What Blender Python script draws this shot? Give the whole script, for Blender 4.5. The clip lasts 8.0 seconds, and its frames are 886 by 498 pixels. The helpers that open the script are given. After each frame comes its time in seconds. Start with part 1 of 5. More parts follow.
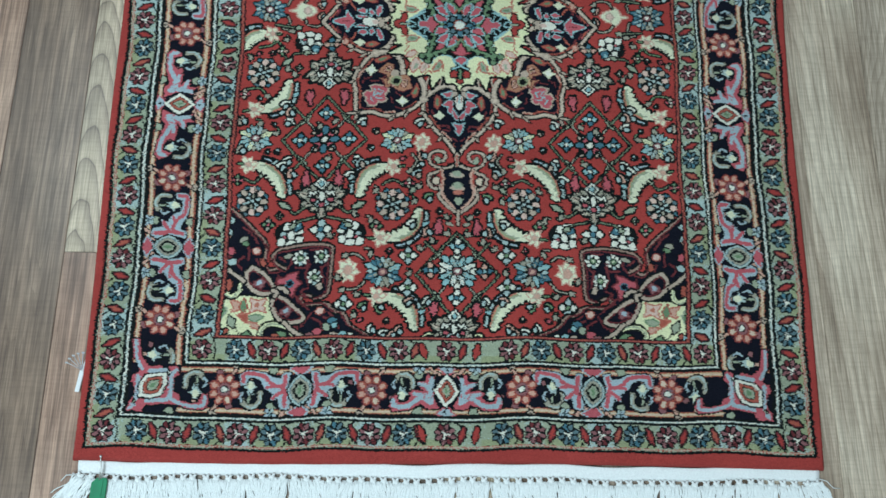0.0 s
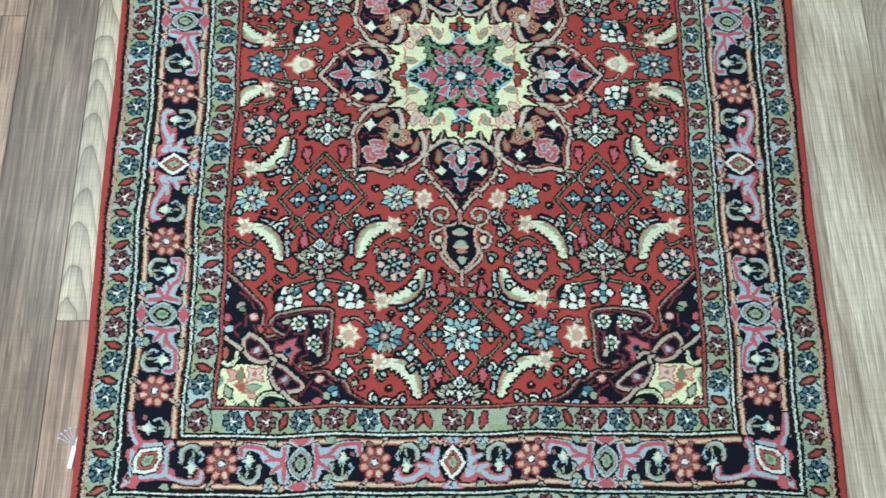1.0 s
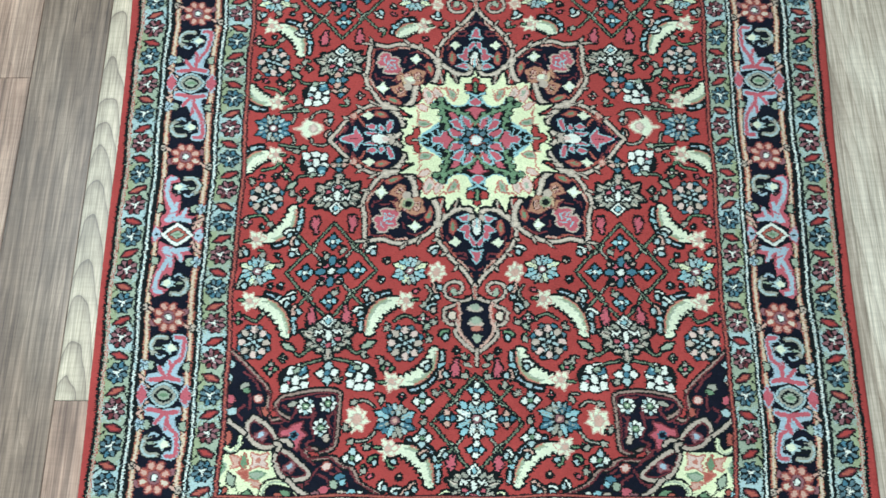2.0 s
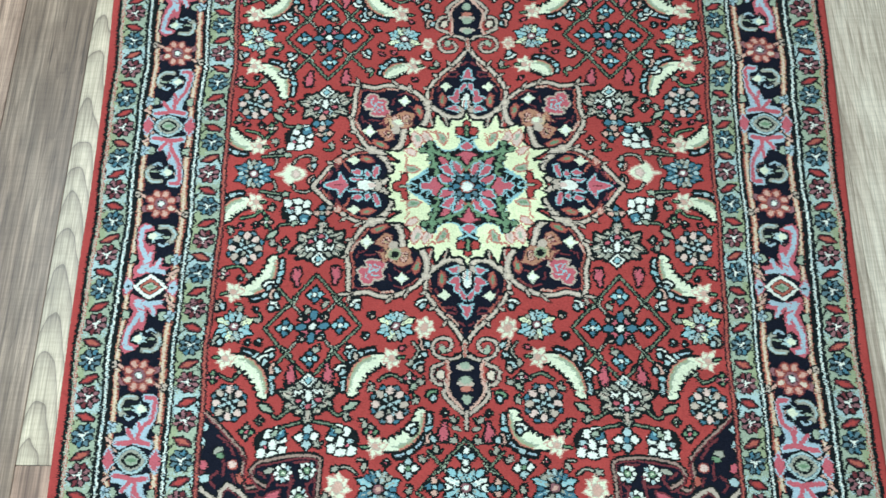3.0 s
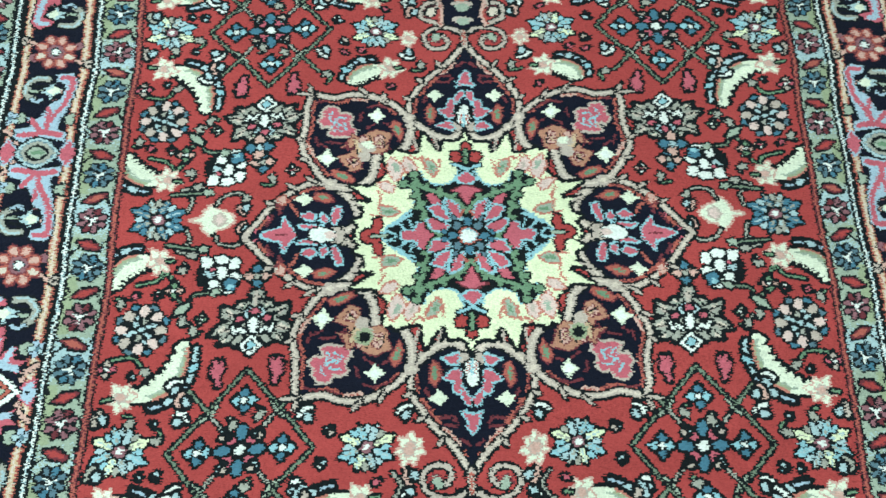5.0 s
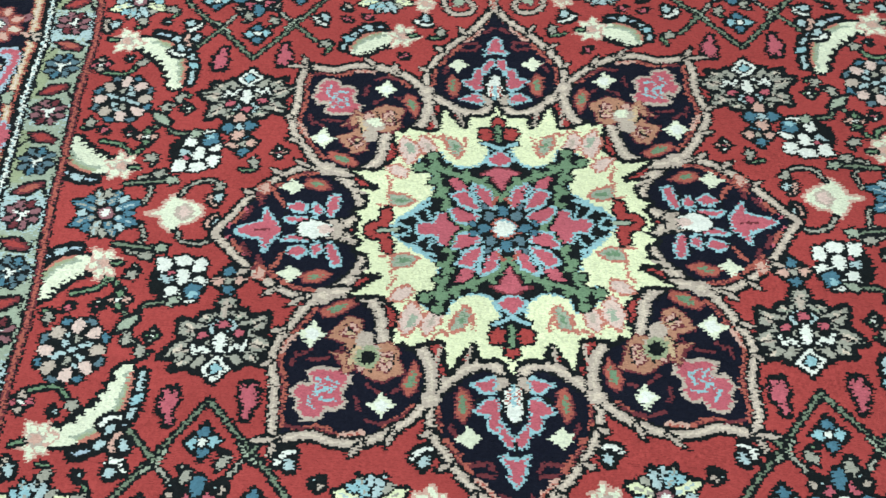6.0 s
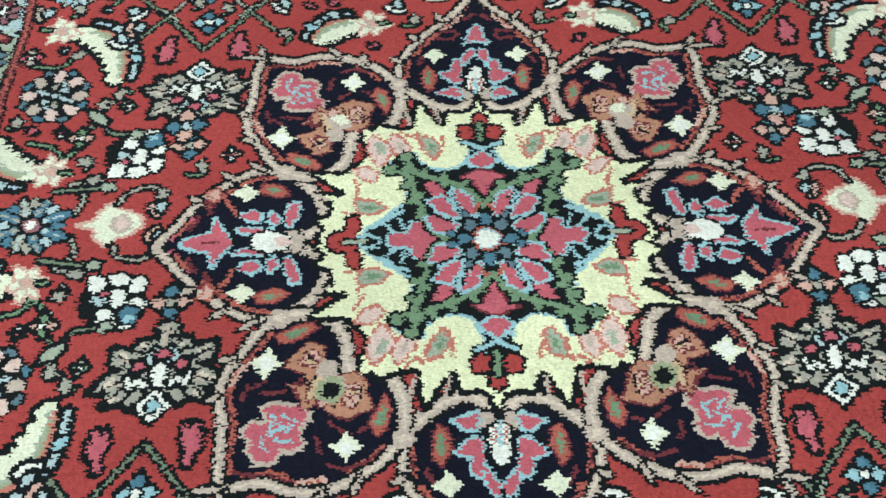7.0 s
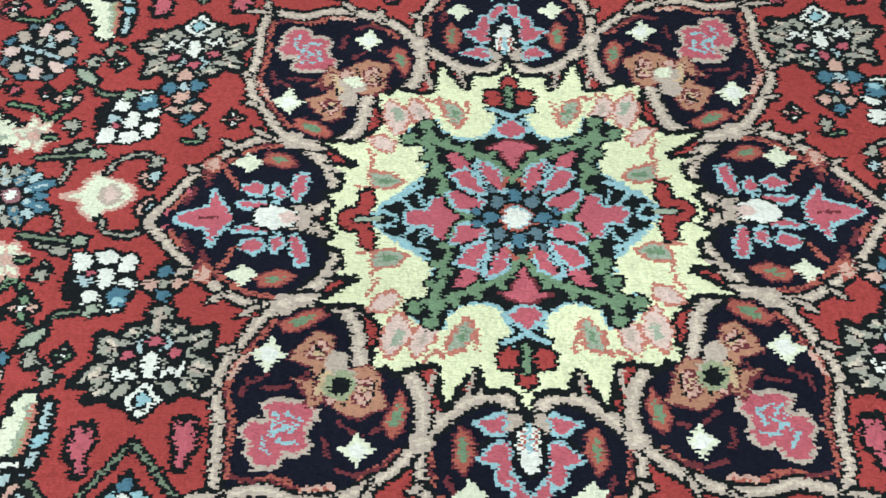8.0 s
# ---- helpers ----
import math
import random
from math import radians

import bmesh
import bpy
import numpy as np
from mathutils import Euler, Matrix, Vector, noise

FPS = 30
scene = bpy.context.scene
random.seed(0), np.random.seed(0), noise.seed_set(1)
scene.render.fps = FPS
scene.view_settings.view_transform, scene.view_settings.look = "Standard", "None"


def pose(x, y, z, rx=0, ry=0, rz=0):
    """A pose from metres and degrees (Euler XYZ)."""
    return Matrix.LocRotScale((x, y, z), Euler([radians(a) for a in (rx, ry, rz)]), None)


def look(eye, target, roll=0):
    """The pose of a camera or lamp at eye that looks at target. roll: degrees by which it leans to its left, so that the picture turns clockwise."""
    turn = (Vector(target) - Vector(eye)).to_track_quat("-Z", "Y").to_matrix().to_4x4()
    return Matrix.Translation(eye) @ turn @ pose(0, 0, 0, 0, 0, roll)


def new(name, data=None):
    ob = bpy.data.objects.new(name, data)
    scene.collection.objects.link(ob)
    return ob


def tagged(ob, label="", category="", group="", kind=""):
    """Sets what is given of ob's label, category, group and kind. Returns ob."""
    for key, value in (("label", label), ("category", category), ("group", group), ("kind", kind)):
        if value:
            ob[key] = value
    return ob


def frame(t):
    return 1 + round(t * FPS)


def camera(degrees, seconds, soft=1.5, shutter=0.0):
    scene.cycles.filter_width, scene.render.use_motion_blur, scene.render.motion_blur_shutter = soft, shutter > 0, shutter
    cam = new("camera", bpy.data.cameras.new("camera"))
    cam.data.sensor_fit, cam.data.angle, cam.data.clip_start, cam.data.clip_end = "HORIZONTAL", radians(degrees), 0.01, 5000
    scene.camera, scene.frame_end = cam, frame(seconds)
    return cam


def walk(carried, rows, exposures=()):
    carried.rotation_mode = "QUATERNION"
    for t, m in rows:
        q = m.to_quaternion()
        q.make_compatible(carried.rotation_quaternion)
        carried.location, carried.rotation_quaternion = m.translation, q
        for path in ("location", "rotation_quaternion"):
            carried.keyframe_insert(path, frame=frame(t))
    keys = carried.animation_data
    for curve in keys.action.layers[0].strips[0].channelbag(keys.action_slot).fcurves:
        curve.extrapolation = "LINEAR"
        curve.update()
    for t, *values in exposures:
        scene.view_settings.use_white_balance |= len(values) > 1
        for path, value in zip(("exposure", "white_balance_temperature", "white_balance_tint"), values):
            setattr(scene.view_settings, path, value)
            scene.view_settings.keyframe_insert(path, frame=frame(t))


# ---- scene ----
cam = camera(57.0, 8.0, soft=1.5)
PATH = [
    (0, (-0.04, -0.596, 0.995), (-0.002, -0.051, -0.929), 4.8),
    (0.5, (-0.036, -0.575, 0.987), (-0.005, -0.017, -0.933), 3.8),
    (1, (-0.029, -0.53, 0.975), (-0.021, 0.048, -0.94), 0.7),
    (1.4, (-0.02, -0.491, 0.957), (-0.065, 0.076, -0.96), -4.3),
    (1.5, (-0.023, -0.48, 0.955), (-0.062, 0.092, -0.961), -3.4),
    (2.8, (-0.001, -0.4, 0.923), (-0.076, 0.236, -0.972), -7.1),
    (3, (0.0, -0.39, 0.906), (-0.062, 0.265, -0.982), -5.1),
    (3.5, (-0.024, -0.35, 0.865), (-0.064, 0.366, -1.002), -3.0),
    (4, (-0.026, -0.317, 0.796), (-0.014, 0.401, -1.071), 1.6),
    (4.5, (-0.018, -0.282, 0.714), (0.007, 0.397, -1.167), 2.4),
    (4.7, (-0.023, -0.267, 0.685), (-0.003, 0.43, -1.19), 1.4),
    (5.8, (-0.029, -0.266, 0.478), (-0.048, 0.683, -1.282), -2.2),
    (6, (-0.033, -0.263, 0.458), (-0.062, 0.708, -1.29), -2.6),
    (6.5, (-0.032, -0.248, 0.426), (-0.04, 0.754, -1.305), -1.6),
    (7, (-0.027, -0.228, 0.404), (-0.024, 0.754, -1.338), -1.6),
    (7.5, (-0.027, -0.211, 0.387), (-0.03, 0.74, -1.372), -1.7),
    (8, (-0.033, -0.199, 0.367), (-0.059, 0.709, -1.415), -2.3),
]
EXPOSURES = [(0, -0.95, 6550, 11), (0.5, -0.63, 6550, 11), (1, -0.42, 6550, 11), (1.5, -0.33, 6500, 11), (3, -0.21, 6450, 10), (4.5, -0.13, 6350, 5), (6, -0.28, 6850, 17), (7.5, -0.36, 6950, 20), (8, -0.31, 6950, 21)]
walk(cam, [(t, look(eye, target, roll)) for t, eye, target, roll in PATH], EXPOSURES)

# ---- world and lamps ----
world = bpy.data.worlds.new("room_world")
scene.world = world
world.use_nodes = True
world.node_tree.nodes["Background"].inputs[0].default_value = (0.75, 0.8, 0.85, 1)
world.node_tree.nodes["Background"].inputs[1].default_value = 0.05


def area_lamp(name, at, target, sx, sy, watts, colour):
    data = bpy.data.lights.new(name, "AREA")
    data.shape, data.size, data.size_y = "RECTANGLE", sx, sy
    data.energy, data.color = watts, colour
    ob = new(name, data)
    ob.matrix_world = look(at, target)
    return ob


# four unseen overhead lamps, added; unequal powers balance brightness across the rug
area_lamp("ceiling_panel_light", (-1.2, 0.8, 2.72), (-1.2, 0.8, 0), 1.2, 1.2, 62, (0.76, 1.0, 1.125))
area_lamp("ceiling_panel_light", (1.3, 0.9, 2.72), (1.3, 0.9, 0), 1.2, 1.2, 5, (0.76, 1.0, 1.125))
area_lamp("ceiling_panel_light", (-1.0, -1.5, 2.72), (-1.0, -1.5, 0), 1.2, 1.2, 104, (0.76, 1.0, 1.125))
area_lamp("ceiling_panel_light", (1.3, -1.5, 2.72), (1.3, -1.5, 0), 1.2, 1.2, 10, (0.76, 1.0, 1.125))

# ---- materials ----


def mat(name):
    m = bpy.data.materials.new(name)
    m.use_nodes = True
    nt = m.node_tree
    return m, nt, nt.nodes["Principled BSDF"]


def nd(nt, kind, **values):
    n = nt.nodes.new(kind)
    for k, v in values.items():
        n.inputs[k].default_value = v
    return n


def mixed(nt, fac, a, b, mode="MIX"):
    n = nt.nodes.new("ShaderNodeMix")
    n.data_type, n.blend_type = "RGBA", mode
    for sock, v in ((n.inputs[0], fac), (n.inputs[6], a), (n.inputs[7], b)):
        if hasattr(v, "is_output"):
            nt.links.new(v, sock)
        elif isinstance(v, tuple):
            sock.default_value = (*v, 1) if len(v) == 3 else v
        else:
            sock.default_value = v
    return n.outputs[2]


def ramp(nt, fac, *stops):
    n = nt.nodes.new("ShaderNodeValToRGB")
    while len(n.color_ramp.elements) < len(stops):
        n.color_ramp.elements.new(0.5)
    for e, (p, c) in zip(n.color_ramp.elements, stops):
        e.position, e.color = p, (*c, 1)
    nt.links.new(fac, n.inputs[0])
    return n.outputs[0]


def wool(name, colour, fade=0.15):
    """Dyed knotted wool: each knot a little lighter or darker, slow streaks of uneven dye along the weft with nap sheen
    painted in, dark patches of painted pile shading, a fine fibre bump.
    """
    m, nt, bsdf = mat(name)
    co = nt.nodes.new("ShaderNodeTexCoord").outputs["Object"]
    knots = nd(nt, "ShaderNodeTexVoronoi", Scale=760.0)
    nt.links.new(co, knots.inputs["Vector"])
    stretch = nd(nt, "ShaderNodeMapping", Scale=(4, 22, 1))
    nt.links.new(co, stretch.inputs["Vector"])
    streak = nd(nt, "ShaderNodeTexNoise", Scale=1.6, Detail=5.0, Roughness=0.6)
    nt.links.new(stretch.outputs[0], streak.inputs["Vector"])
    # shading of the leaning pile, put into the colour as darker patches
    lay_shade = nd(nt, "ShaderNodeTexNoise", Scale=9.0, Detail=6.0, Roughness=0.65)
    nt.links.new(co, lay_shade.inputs["Vector"])
    grey = nt.nodes.new("ShaderNodeRGBToBW")
    nt.links.new(knots.outputs["Color"], grey.inputs[0])
    dark = tuple(c * (1 - 1.6 * fade) for c in colour)
    pale = tuple(min(1, c * (1 + 1.3 * fade) + 0.002) for c in colour)
    a = ramp(nt, grey.outputs[0], (0.1, dark), (0.5, colour), (0.95, pale))
    # pale streaks: uneven dye, strengthened to stand for the sheen of the nap
    b = mixed(nt, ramp(nt, streak.outputs["Fac"], (0.35, (0, 0, 0)), (0.7, (0.75, 0.75, 0.75))), a, pale)
    c = mixed(nt, ramp(nt, lay_shade.outputs["Fac"], (0.4, (0.45, 0.45, 0.45)), (0.62, (0, 0, 0))), b, dark)
    nt.links.new(c, bsdf.inputs["Base Color"])
    bsdf.inputs["Roughness"].default_value = 0.8
    bsdf.inputs["Specular IOR Level"].default_value = 0.07
    bsdf.inputs["Sheen Weight"].default_value = 0.02
    bsdf.inputs["Sheen Roughness"].default_value = 0.5
    tuft = nd(nt, "ShaderNodeMapping", Scale=(420, 950, 400))
    nt.links.new(co, tuft.inputs["Vector"])
    fibre = nd(nt, "ShaderNodeTexNoise", Scale=1.0, Detail=3.0)
    nt.links.new(tuft.outputs[0], fibre.inputs["Vector"])
    bump = nd(nt, "ShaderNodeBump", Strength=0.9, Distance=0.0012)
    nt.links.new(fibre.outputs["Fac"], bump.inputs["Height"])
    nt.links.new(bump.outputs[0], bsdf.inputs["Normal"])
    return m


DYES = [
    ("red", (0.37, 0.052, 0.045)), ("navy", (0.006, 0.007, 0.014)), ("black", (0.007, 0.009, 0.009)),
    ("cream", (0.7, 0.7, 0.43)), ("ivory", (0.72, 0.71, 0.61)), ("tan", (0.47, 0.37, 0.29)),
    ("pink", (0.49, 0.105, 0.125)), ("sky", (0.27, 0.46, 0.47)), ("blue", (0.065, 0.165, 0.21)),
    ("green", (0.15, 0.24, 0.135)), ("sage", (0.32, 0.36, 0.26)), ("mist", (0.38, 0.48, 0.46)),
    ("peach", (0.58, 0.34, 0.26)), ("rust", (0.4, 0.1, 0.07)), ("gold", (0.55, 0.38, 0.22)),
    ("khaki", (0.34, 0.32, 0.25)), ("maroon", (0.15, 0.03, 0.034)), ("leaf", (0.3, 0.33, 0.19)), ("ecru", (0.68, 0.68, 0.49)),
    ("sand", (0.62, 0.5, 0.38)), ("coral", (0.5, 0.17, 0.12)), ("blush", (0.66, 0.47, 0.39)), ("lilac", (0.35, 0.44, 0.48)), ("mauve", (0.26, 0.11, 0.115)), ("slate", (0.1, 0.165, 0.185)), ("olive", (0.16, 0.2, 0.13)), ("amber", (0.43, 0.2, 0.12)), ("umber", (0.32, 0.21, 0.165)),
]
WOOL = [wool("wool_" + n, c) for n, c in DYES]
(RED, NAVY, BLACK, CREAM, IVORY, TAN, PINK, SKY, BLUE, GREEN, SAGE, MIST, PEACH, RUST, GOLD, KHAKI, MAROON, LEAF, ECRU, SAND, CORAL, BLUSH, LILAC, MAUVE, SLATE, OLIVE, AMBER, UMBER) = range(len(DYES))


def plain(name, colour, rough, spec=0.4, noise_scale=60.0, vary=0.15, bump_by=0.0):
    m, nt, bsdf = mat(name)
    co = nt.nodes.new("ShaderNodeTexCoord").outputs["Object"]
    n = nd(nt, "ShaderNodeTexNoise", Scale=noise_scale, Detail=4.0)
    nt.links.new(co, n.inputs["Vector"])
    c = ramp(nt, n.outputs["Fac"], (0.3, tuple(x * (1 - vary) for x in colour)), (0.7, tuple(min(1, x * (1 + vary)) for x in colour)))
    nt.links.new(c, bsdf.inputs["Base Color"])
    bsdf.inputs["Roughness"].default_value = rough
    bsdf.inputs["Specular IOR Level"].default_value = spec
    if bump_by:
        b = nd(nt, "ShaderNodeBump", Strength=0.6, Distance=bump_by)
        nt.links.new(n.outputs["Fac"], b.inputs["Height"])
        nt.links.new(b.outputs[0], bsdf.inputs["Normal"])
    return m


COTTON = plain("white_cotton", (0.86, 0.88, 0.87), 0.9, 0.2, 500.0, 0.06, 0.0006)
WALL_PAINT = plain("wall_paint", (0.72, 0.72, 0.69), 0.8, 0.3, 8.0, 0.04)
CEILING_PAINT = plain("ceiling_paint", (0.8, 0.8, 0.79), 0.9, 0.2, 8.0, 0.03)
GREEN_PLASTIC = plain("green_plastic", (0.002, 0.21, 0.09), 0.4, 0.25, 90.0, 0.12)
WHITE_PLASTIC = plain("white_plastic", (0.78, 0.8, 0.8), 0.3, 0.5, 90.0, 0.04)
STEEL = plain("steel_wire", (0.62, 0.62, 0.6), 0.3, 0.5, 300.0, 0.1)
STEEL.node_tree.nodes["Principled BSDF"].inputs["Metallic"].default_value = 1.0
JUTE = plain("rug_backing", (0.4, 0.33, 0.24), 0.9, 0.1, 400.0, 0.2)
CLEAR_NYLON, _nt, _b = mat("clear_nylon")
_b.inputs["Base Color"].default_value = (0.85, 0.87, 0.9, 1)
_b.inputs["Transmission Weight"].default_value = 0.55
_b.inputs["Roughness"].default_value = 0.25


def laminate(name, dark, mid, pale, arch, lines, apex=0.008, rate=26.0, steep=62.0):
    """Walnut-look laminate strip; arch: 1 for nested arches along the strip, 0 for straight grain; lines: how strong they are."""
    m, nt, bsdf = mat(name)
    tc = nt.nodes.new("ShaderNodeTexCoord").outputs["Object"]
    info = nt.nodes.new("ShaderNodeObjectInfo")

    def calc(op, a, b=0.0, c=0.0):
        n = nt.nodes.new("ShaderNodeMath")
        n.operation = op
        for sock, v in zip(n.inputs, (a, b, c)):
            if hasattr(v, "is_output"):
                nt.links.new(v, sock)
            else:
                sock.default_value = v
        return n.outputs[0]

    def noise_of(sx, sy, detail, distortion=0.0, rough=0.55):
        mp = nd(nt, "ShaderNodeMapping", Scale=(sx, sy, 1))
        nt.links.new(co, mp.inputs["Vector"])
        n = nd(nt, "ShaderNodeTexNoise", Scale=1.0, Detail=detail, Distortion=distortion, Roughness=rough)
        nt.links.new(mp.outputs[0], n.inputs["Vector"])
        return n.outputs["Fac"]

    off = nt.nodes.new("ShaderNodeCombineXYZ")
    nt.links.new(calc("MULTIPLY", info.outputs["Random"], 3.0), off.inputs[0])
    nt.links.new(calc("MULTIPLY", info.outputs["Random"], 11.0), off.inputs[1])
    nt.links.new(calc("MULTIPLY", info.outputs["Random"], 37.0), off.inputs[2])
    shift = nt.nodes.new("ShaderNodeVectorMath")
    shift.operation = "ADD"
    nt.links.new(tc, shift.inputs[0])
    nt.links.new(off.outputs[0], shift.inputs[1])
    co = shift.outputs[0]
    sep = nt.nodes.new("ShaderNodeSeparateXYZ")
    nt.links.new(tc, sep.inputs[0])
    body = noise_of(12, 3.2, 4.0, 0.6)
    if arch:
        x = calc("ADD", sep.outputs[0], -apex)
        field = calc("ADD", calc("MULTIPLY_ADD", calc("MULTIPLY", x, x), steep, sep.outputs[1]), calc("MULTIPLY", noise_of(11, 5, 3.0), 0.16))
        saw = calc("FRACT", calc("MULTIPLY", field, rate))
    else:
        saw = calc("FRACT", calc("MULTIPLY", noise_of(19, 1.5, 2.5, 0.35), 15.0))
    if arch:
        line = ramp(nt, saw, (0.0, (0.7, 0.7, 0.7)), (0.12, (1, 1, 1)), (0.45, (0.92, 0.92, 0.92)), (0.9, (0.4, 0.4, 0.4)), (0.97, (0, 0, 0)))
    else:
        line = ramp(nt, saw, (0.0, (0.2, 0.2, 0.2)), (0.3, (0.6, 0.6, 0.6)), (0.75, (1, 1, 1)), (0.92, (0.9, 0.9, 0.9)), (0.98, (0, 0, 0)))
    grain, fine, fleck = noise_of(170, 3.2, 4.0, 0.1, 0.62), noise_of(640, 14, 3.0, 0.0, 0.6), noise_of(26, 330, 2.0)
    base = ramp(nt, body, (0.34, dark), (0.5, mid), (0.64, pale))
    c = mixed(nt, lines, base, mixed(nt, line, dark, mixed(nt, 0.5, pale, base)))
    c = mixed(nt, 0.4 if arch else 0.85, c, ramp(nt, grain, (0.34, (0.42, 0.39, 0.38)), (0.6, (1.1, 1.1, 1.1))), "MULTIPLY")
    c = mixed(nt, 0.7, c, ramp(nt, fine, (0.35, (0.52, 0.49, 0.46)), (0.6, (1.04, 1.04, 1.04))), "MULTIPLY")
    blotch = noise_of(24, 11, 3.0, 0.8)
    c = mixed(nt, 0.3 if arch else 0.5, c, ramp(nt, blotch, (0.36, (0.7, 0.68, 0.66)), (0.62, (1.12, 1.12, 1.12))), "MULTIPLY")
    c = mixed(nt, 0.24, c, ramp(nt, fleck, (0.38, (0.62, 0.6, 0.58)), (0.55, (1, 1, 1))), "MULTIPLY")
    nt.links.new(c, bsdf.inputs["Base Color"])
    bsdf.inputs["Roughness"].default_value = 0.36
    bsdf.inputs["Specular IOR Level"].default_value = 0.5
    bump = nd(nt, "ShaderNodeBump", Strength=0.25, Distance=0.0004)
    nt.links.new(fine, bump.inputs["Height"])
    nt.links.new(bump.outputs[0], bsdf.inputs["Normal"])
    return m


WALNUT = laminate("laminate_walnut", (0.14, 0.088, 0.06), (0.27, 0.175, 0.12), (0.4, 0.28, 0.2), 0, 0.45)
PALE = laminate("laminate_pale_figured", (0.22, 0.16, 0.115), (0.51, 0.4, 0.28), (0.75, 0.61, 0.44), 1, 0.85, -0.034, 20.0, 125.0)
RUDDY = laminate("laminate_ruddy", (0.27, 0.15, 0.1), (0.44, 0.265, 0.185), (0.55, 0.36, 0.26), 0, 0.4)
GREYED = laminate("laminate_greyed", (0.28, 0.2, 0.145), (0.47, 0.36, 0.275), (0.62, 0.5, 0.4), 0, 0.35)
ARCHED = laminate("laminate_arched", (0.28, 0.2, 0.145), (0.5, 0.4, 0.31), (0.64, 0.53, 0.42), 1, 0.6)
SWEPT = laminate("laminate_swept", (0.36, 0.26, 0.19), (0.66, 0.53, 0.41), (0.84, 0.72, 0.57), 1, 0.5, -0.12, 9.0, 45.0)
JOINT = plain("floor_joint", (0.05, 0.035, 0.025), 0.8, 0.2, 40.0, 0.2)


def part(name, bm, material, parent=None, label=""):
    me = bpy.data.meshes.new(name)
    bm.to_mesh(me)
    bm.free()
    for m in material if isinstance(material, (list, tuple)) else [material]:
        me.materials.append(m)
    ob = new(name, me)
    ob.parent = parent
    if label:
        tagged(ob, label)
    return ob


def box(bm, x0, x1, y0, y1, z0, z1, bevel=0.0):
    made = bmesh.ops.create_cube(bm, size=1, matrix=Matrix.Translation(((x0 + x1) / 2, (y0 + y1) / 2, (z0 + z1) / 2)) @ Matrix.Diagonal((x1 - x0, y1 - y0, z1 - z0, 1)))
    if bevel:
        bmesh.ops.bevel(bm, geom=list({e for v in made["verts"] for e in v.link_edges}), offset=bevel, segments=2, affect="EDGES")


def tube(bm, pts, radius, sides=5, taper=1.0):
    pts = [Vector(p) for p in pts]
    rings = []
    for i, p in enumerate(pts):
        d = (pts[min(i + 1, len(pts) - 1)] - pts[max(i - 1, 0)]).normalized()
        u = d.cross(Vector((0.13, 0.2, 1))).normalized()
        w = d.cross(u)
        r = radius * (1 + (taper - 1) * i / (len(pts) - 1))
        rings.append([bm.verts.new(p + r * (math.cos(a) * u + math.sin(a) * w)) for a in (2 * math.pi * k / sides for k in range(sides))])
    for a, b in zip(rings, rings[1:]):
        for k in range(sides):
            bm.faces.new((a[k], a[(k + 1) % sides], b[(k + 1) % sides], b[k])).smooth = True
    bm.faces.new(rings[0][::-1])
    bm.faces.new(rings[-1])


# ---- the room shell ----
ROOM = (-2.6, 3.2, -3.0, 3.4, 2.8)


def wall(name, x0, x1, y0, y1):
    bm = bmesh.new()
    box(bm, x0, x1, y0, y1, -0.02, ROOM[4])
    return tagged(part(name, bm, WALL_PAINT), "plain off-white painted shop wall", "wall", kind="structure")


wall("wall_west", ROOM[0] - 0.12, ROOM[0], ROOM[2], ROOM[3])
wall("wall_east", ROOM[1], ROOM[1] + 0.12, ROOM[2], ROOM[3])
wall("wall_north", ROOM[0] - 0.12, ROOM[1] + 0.12, ROOM[3], ROOM[3] + 0.12)
wall("wall_south", ROOM[0] - 0.12, ROOM[1] + 0.12, ROOM[2] - 0.12, ROOM[2])
bm = bmesh.new()
box(bm, ROOM[0] - 0.12, ROOM[1] + 0.12, ROOM[2] - 0.12, ROOM[3] + 0.12, ROOM[4], ROOM[4] + 0.1)
tagged(part("ceiling", bm, CEILING_PAINT), "plain white ceiling of the shop", "ceiling", kind="structure")

# ---- the floor: two-strip laminate, strips along y ----
bm = bmesh.new()
box(bm, ROOM[0], ROOM[1], ROOM[2], ROOM[3], -0.03, -0.004)
FLOOR = tagged(part("floor", bm, JOINT), "walnut-look laminate floor of narrow strips, pale and dark mixed", "floor", kind="structure")

PITCH, FIRST = 0.0952, -0.495


def strip_mesh(length, material):
    bm = bmesh.new()
    box(bm, -PITCH / 2 + 0.0003, PITCH / 2 - 0.0003, 0.0003, length - 0.0003, -0.012, 0.0, 0.0006)
    me = bpy.data.meshes.new("plank")
    bm.to_mesh(me)
    bm.free()
    me.materials.append(material)
    return me


STRIPS = {}


def strip(column, y0, length, material):
    key = (round(length, 3), material.name)
    if key not in STRIPS:
        STRIPS[key] = strip_mesh(length, material)
    ob = new("plank", STRIPS[key])
    ob.location = (FIRST + (column + 0.5) * PITCH, y0, 0)
    ob.parent = FLOOR


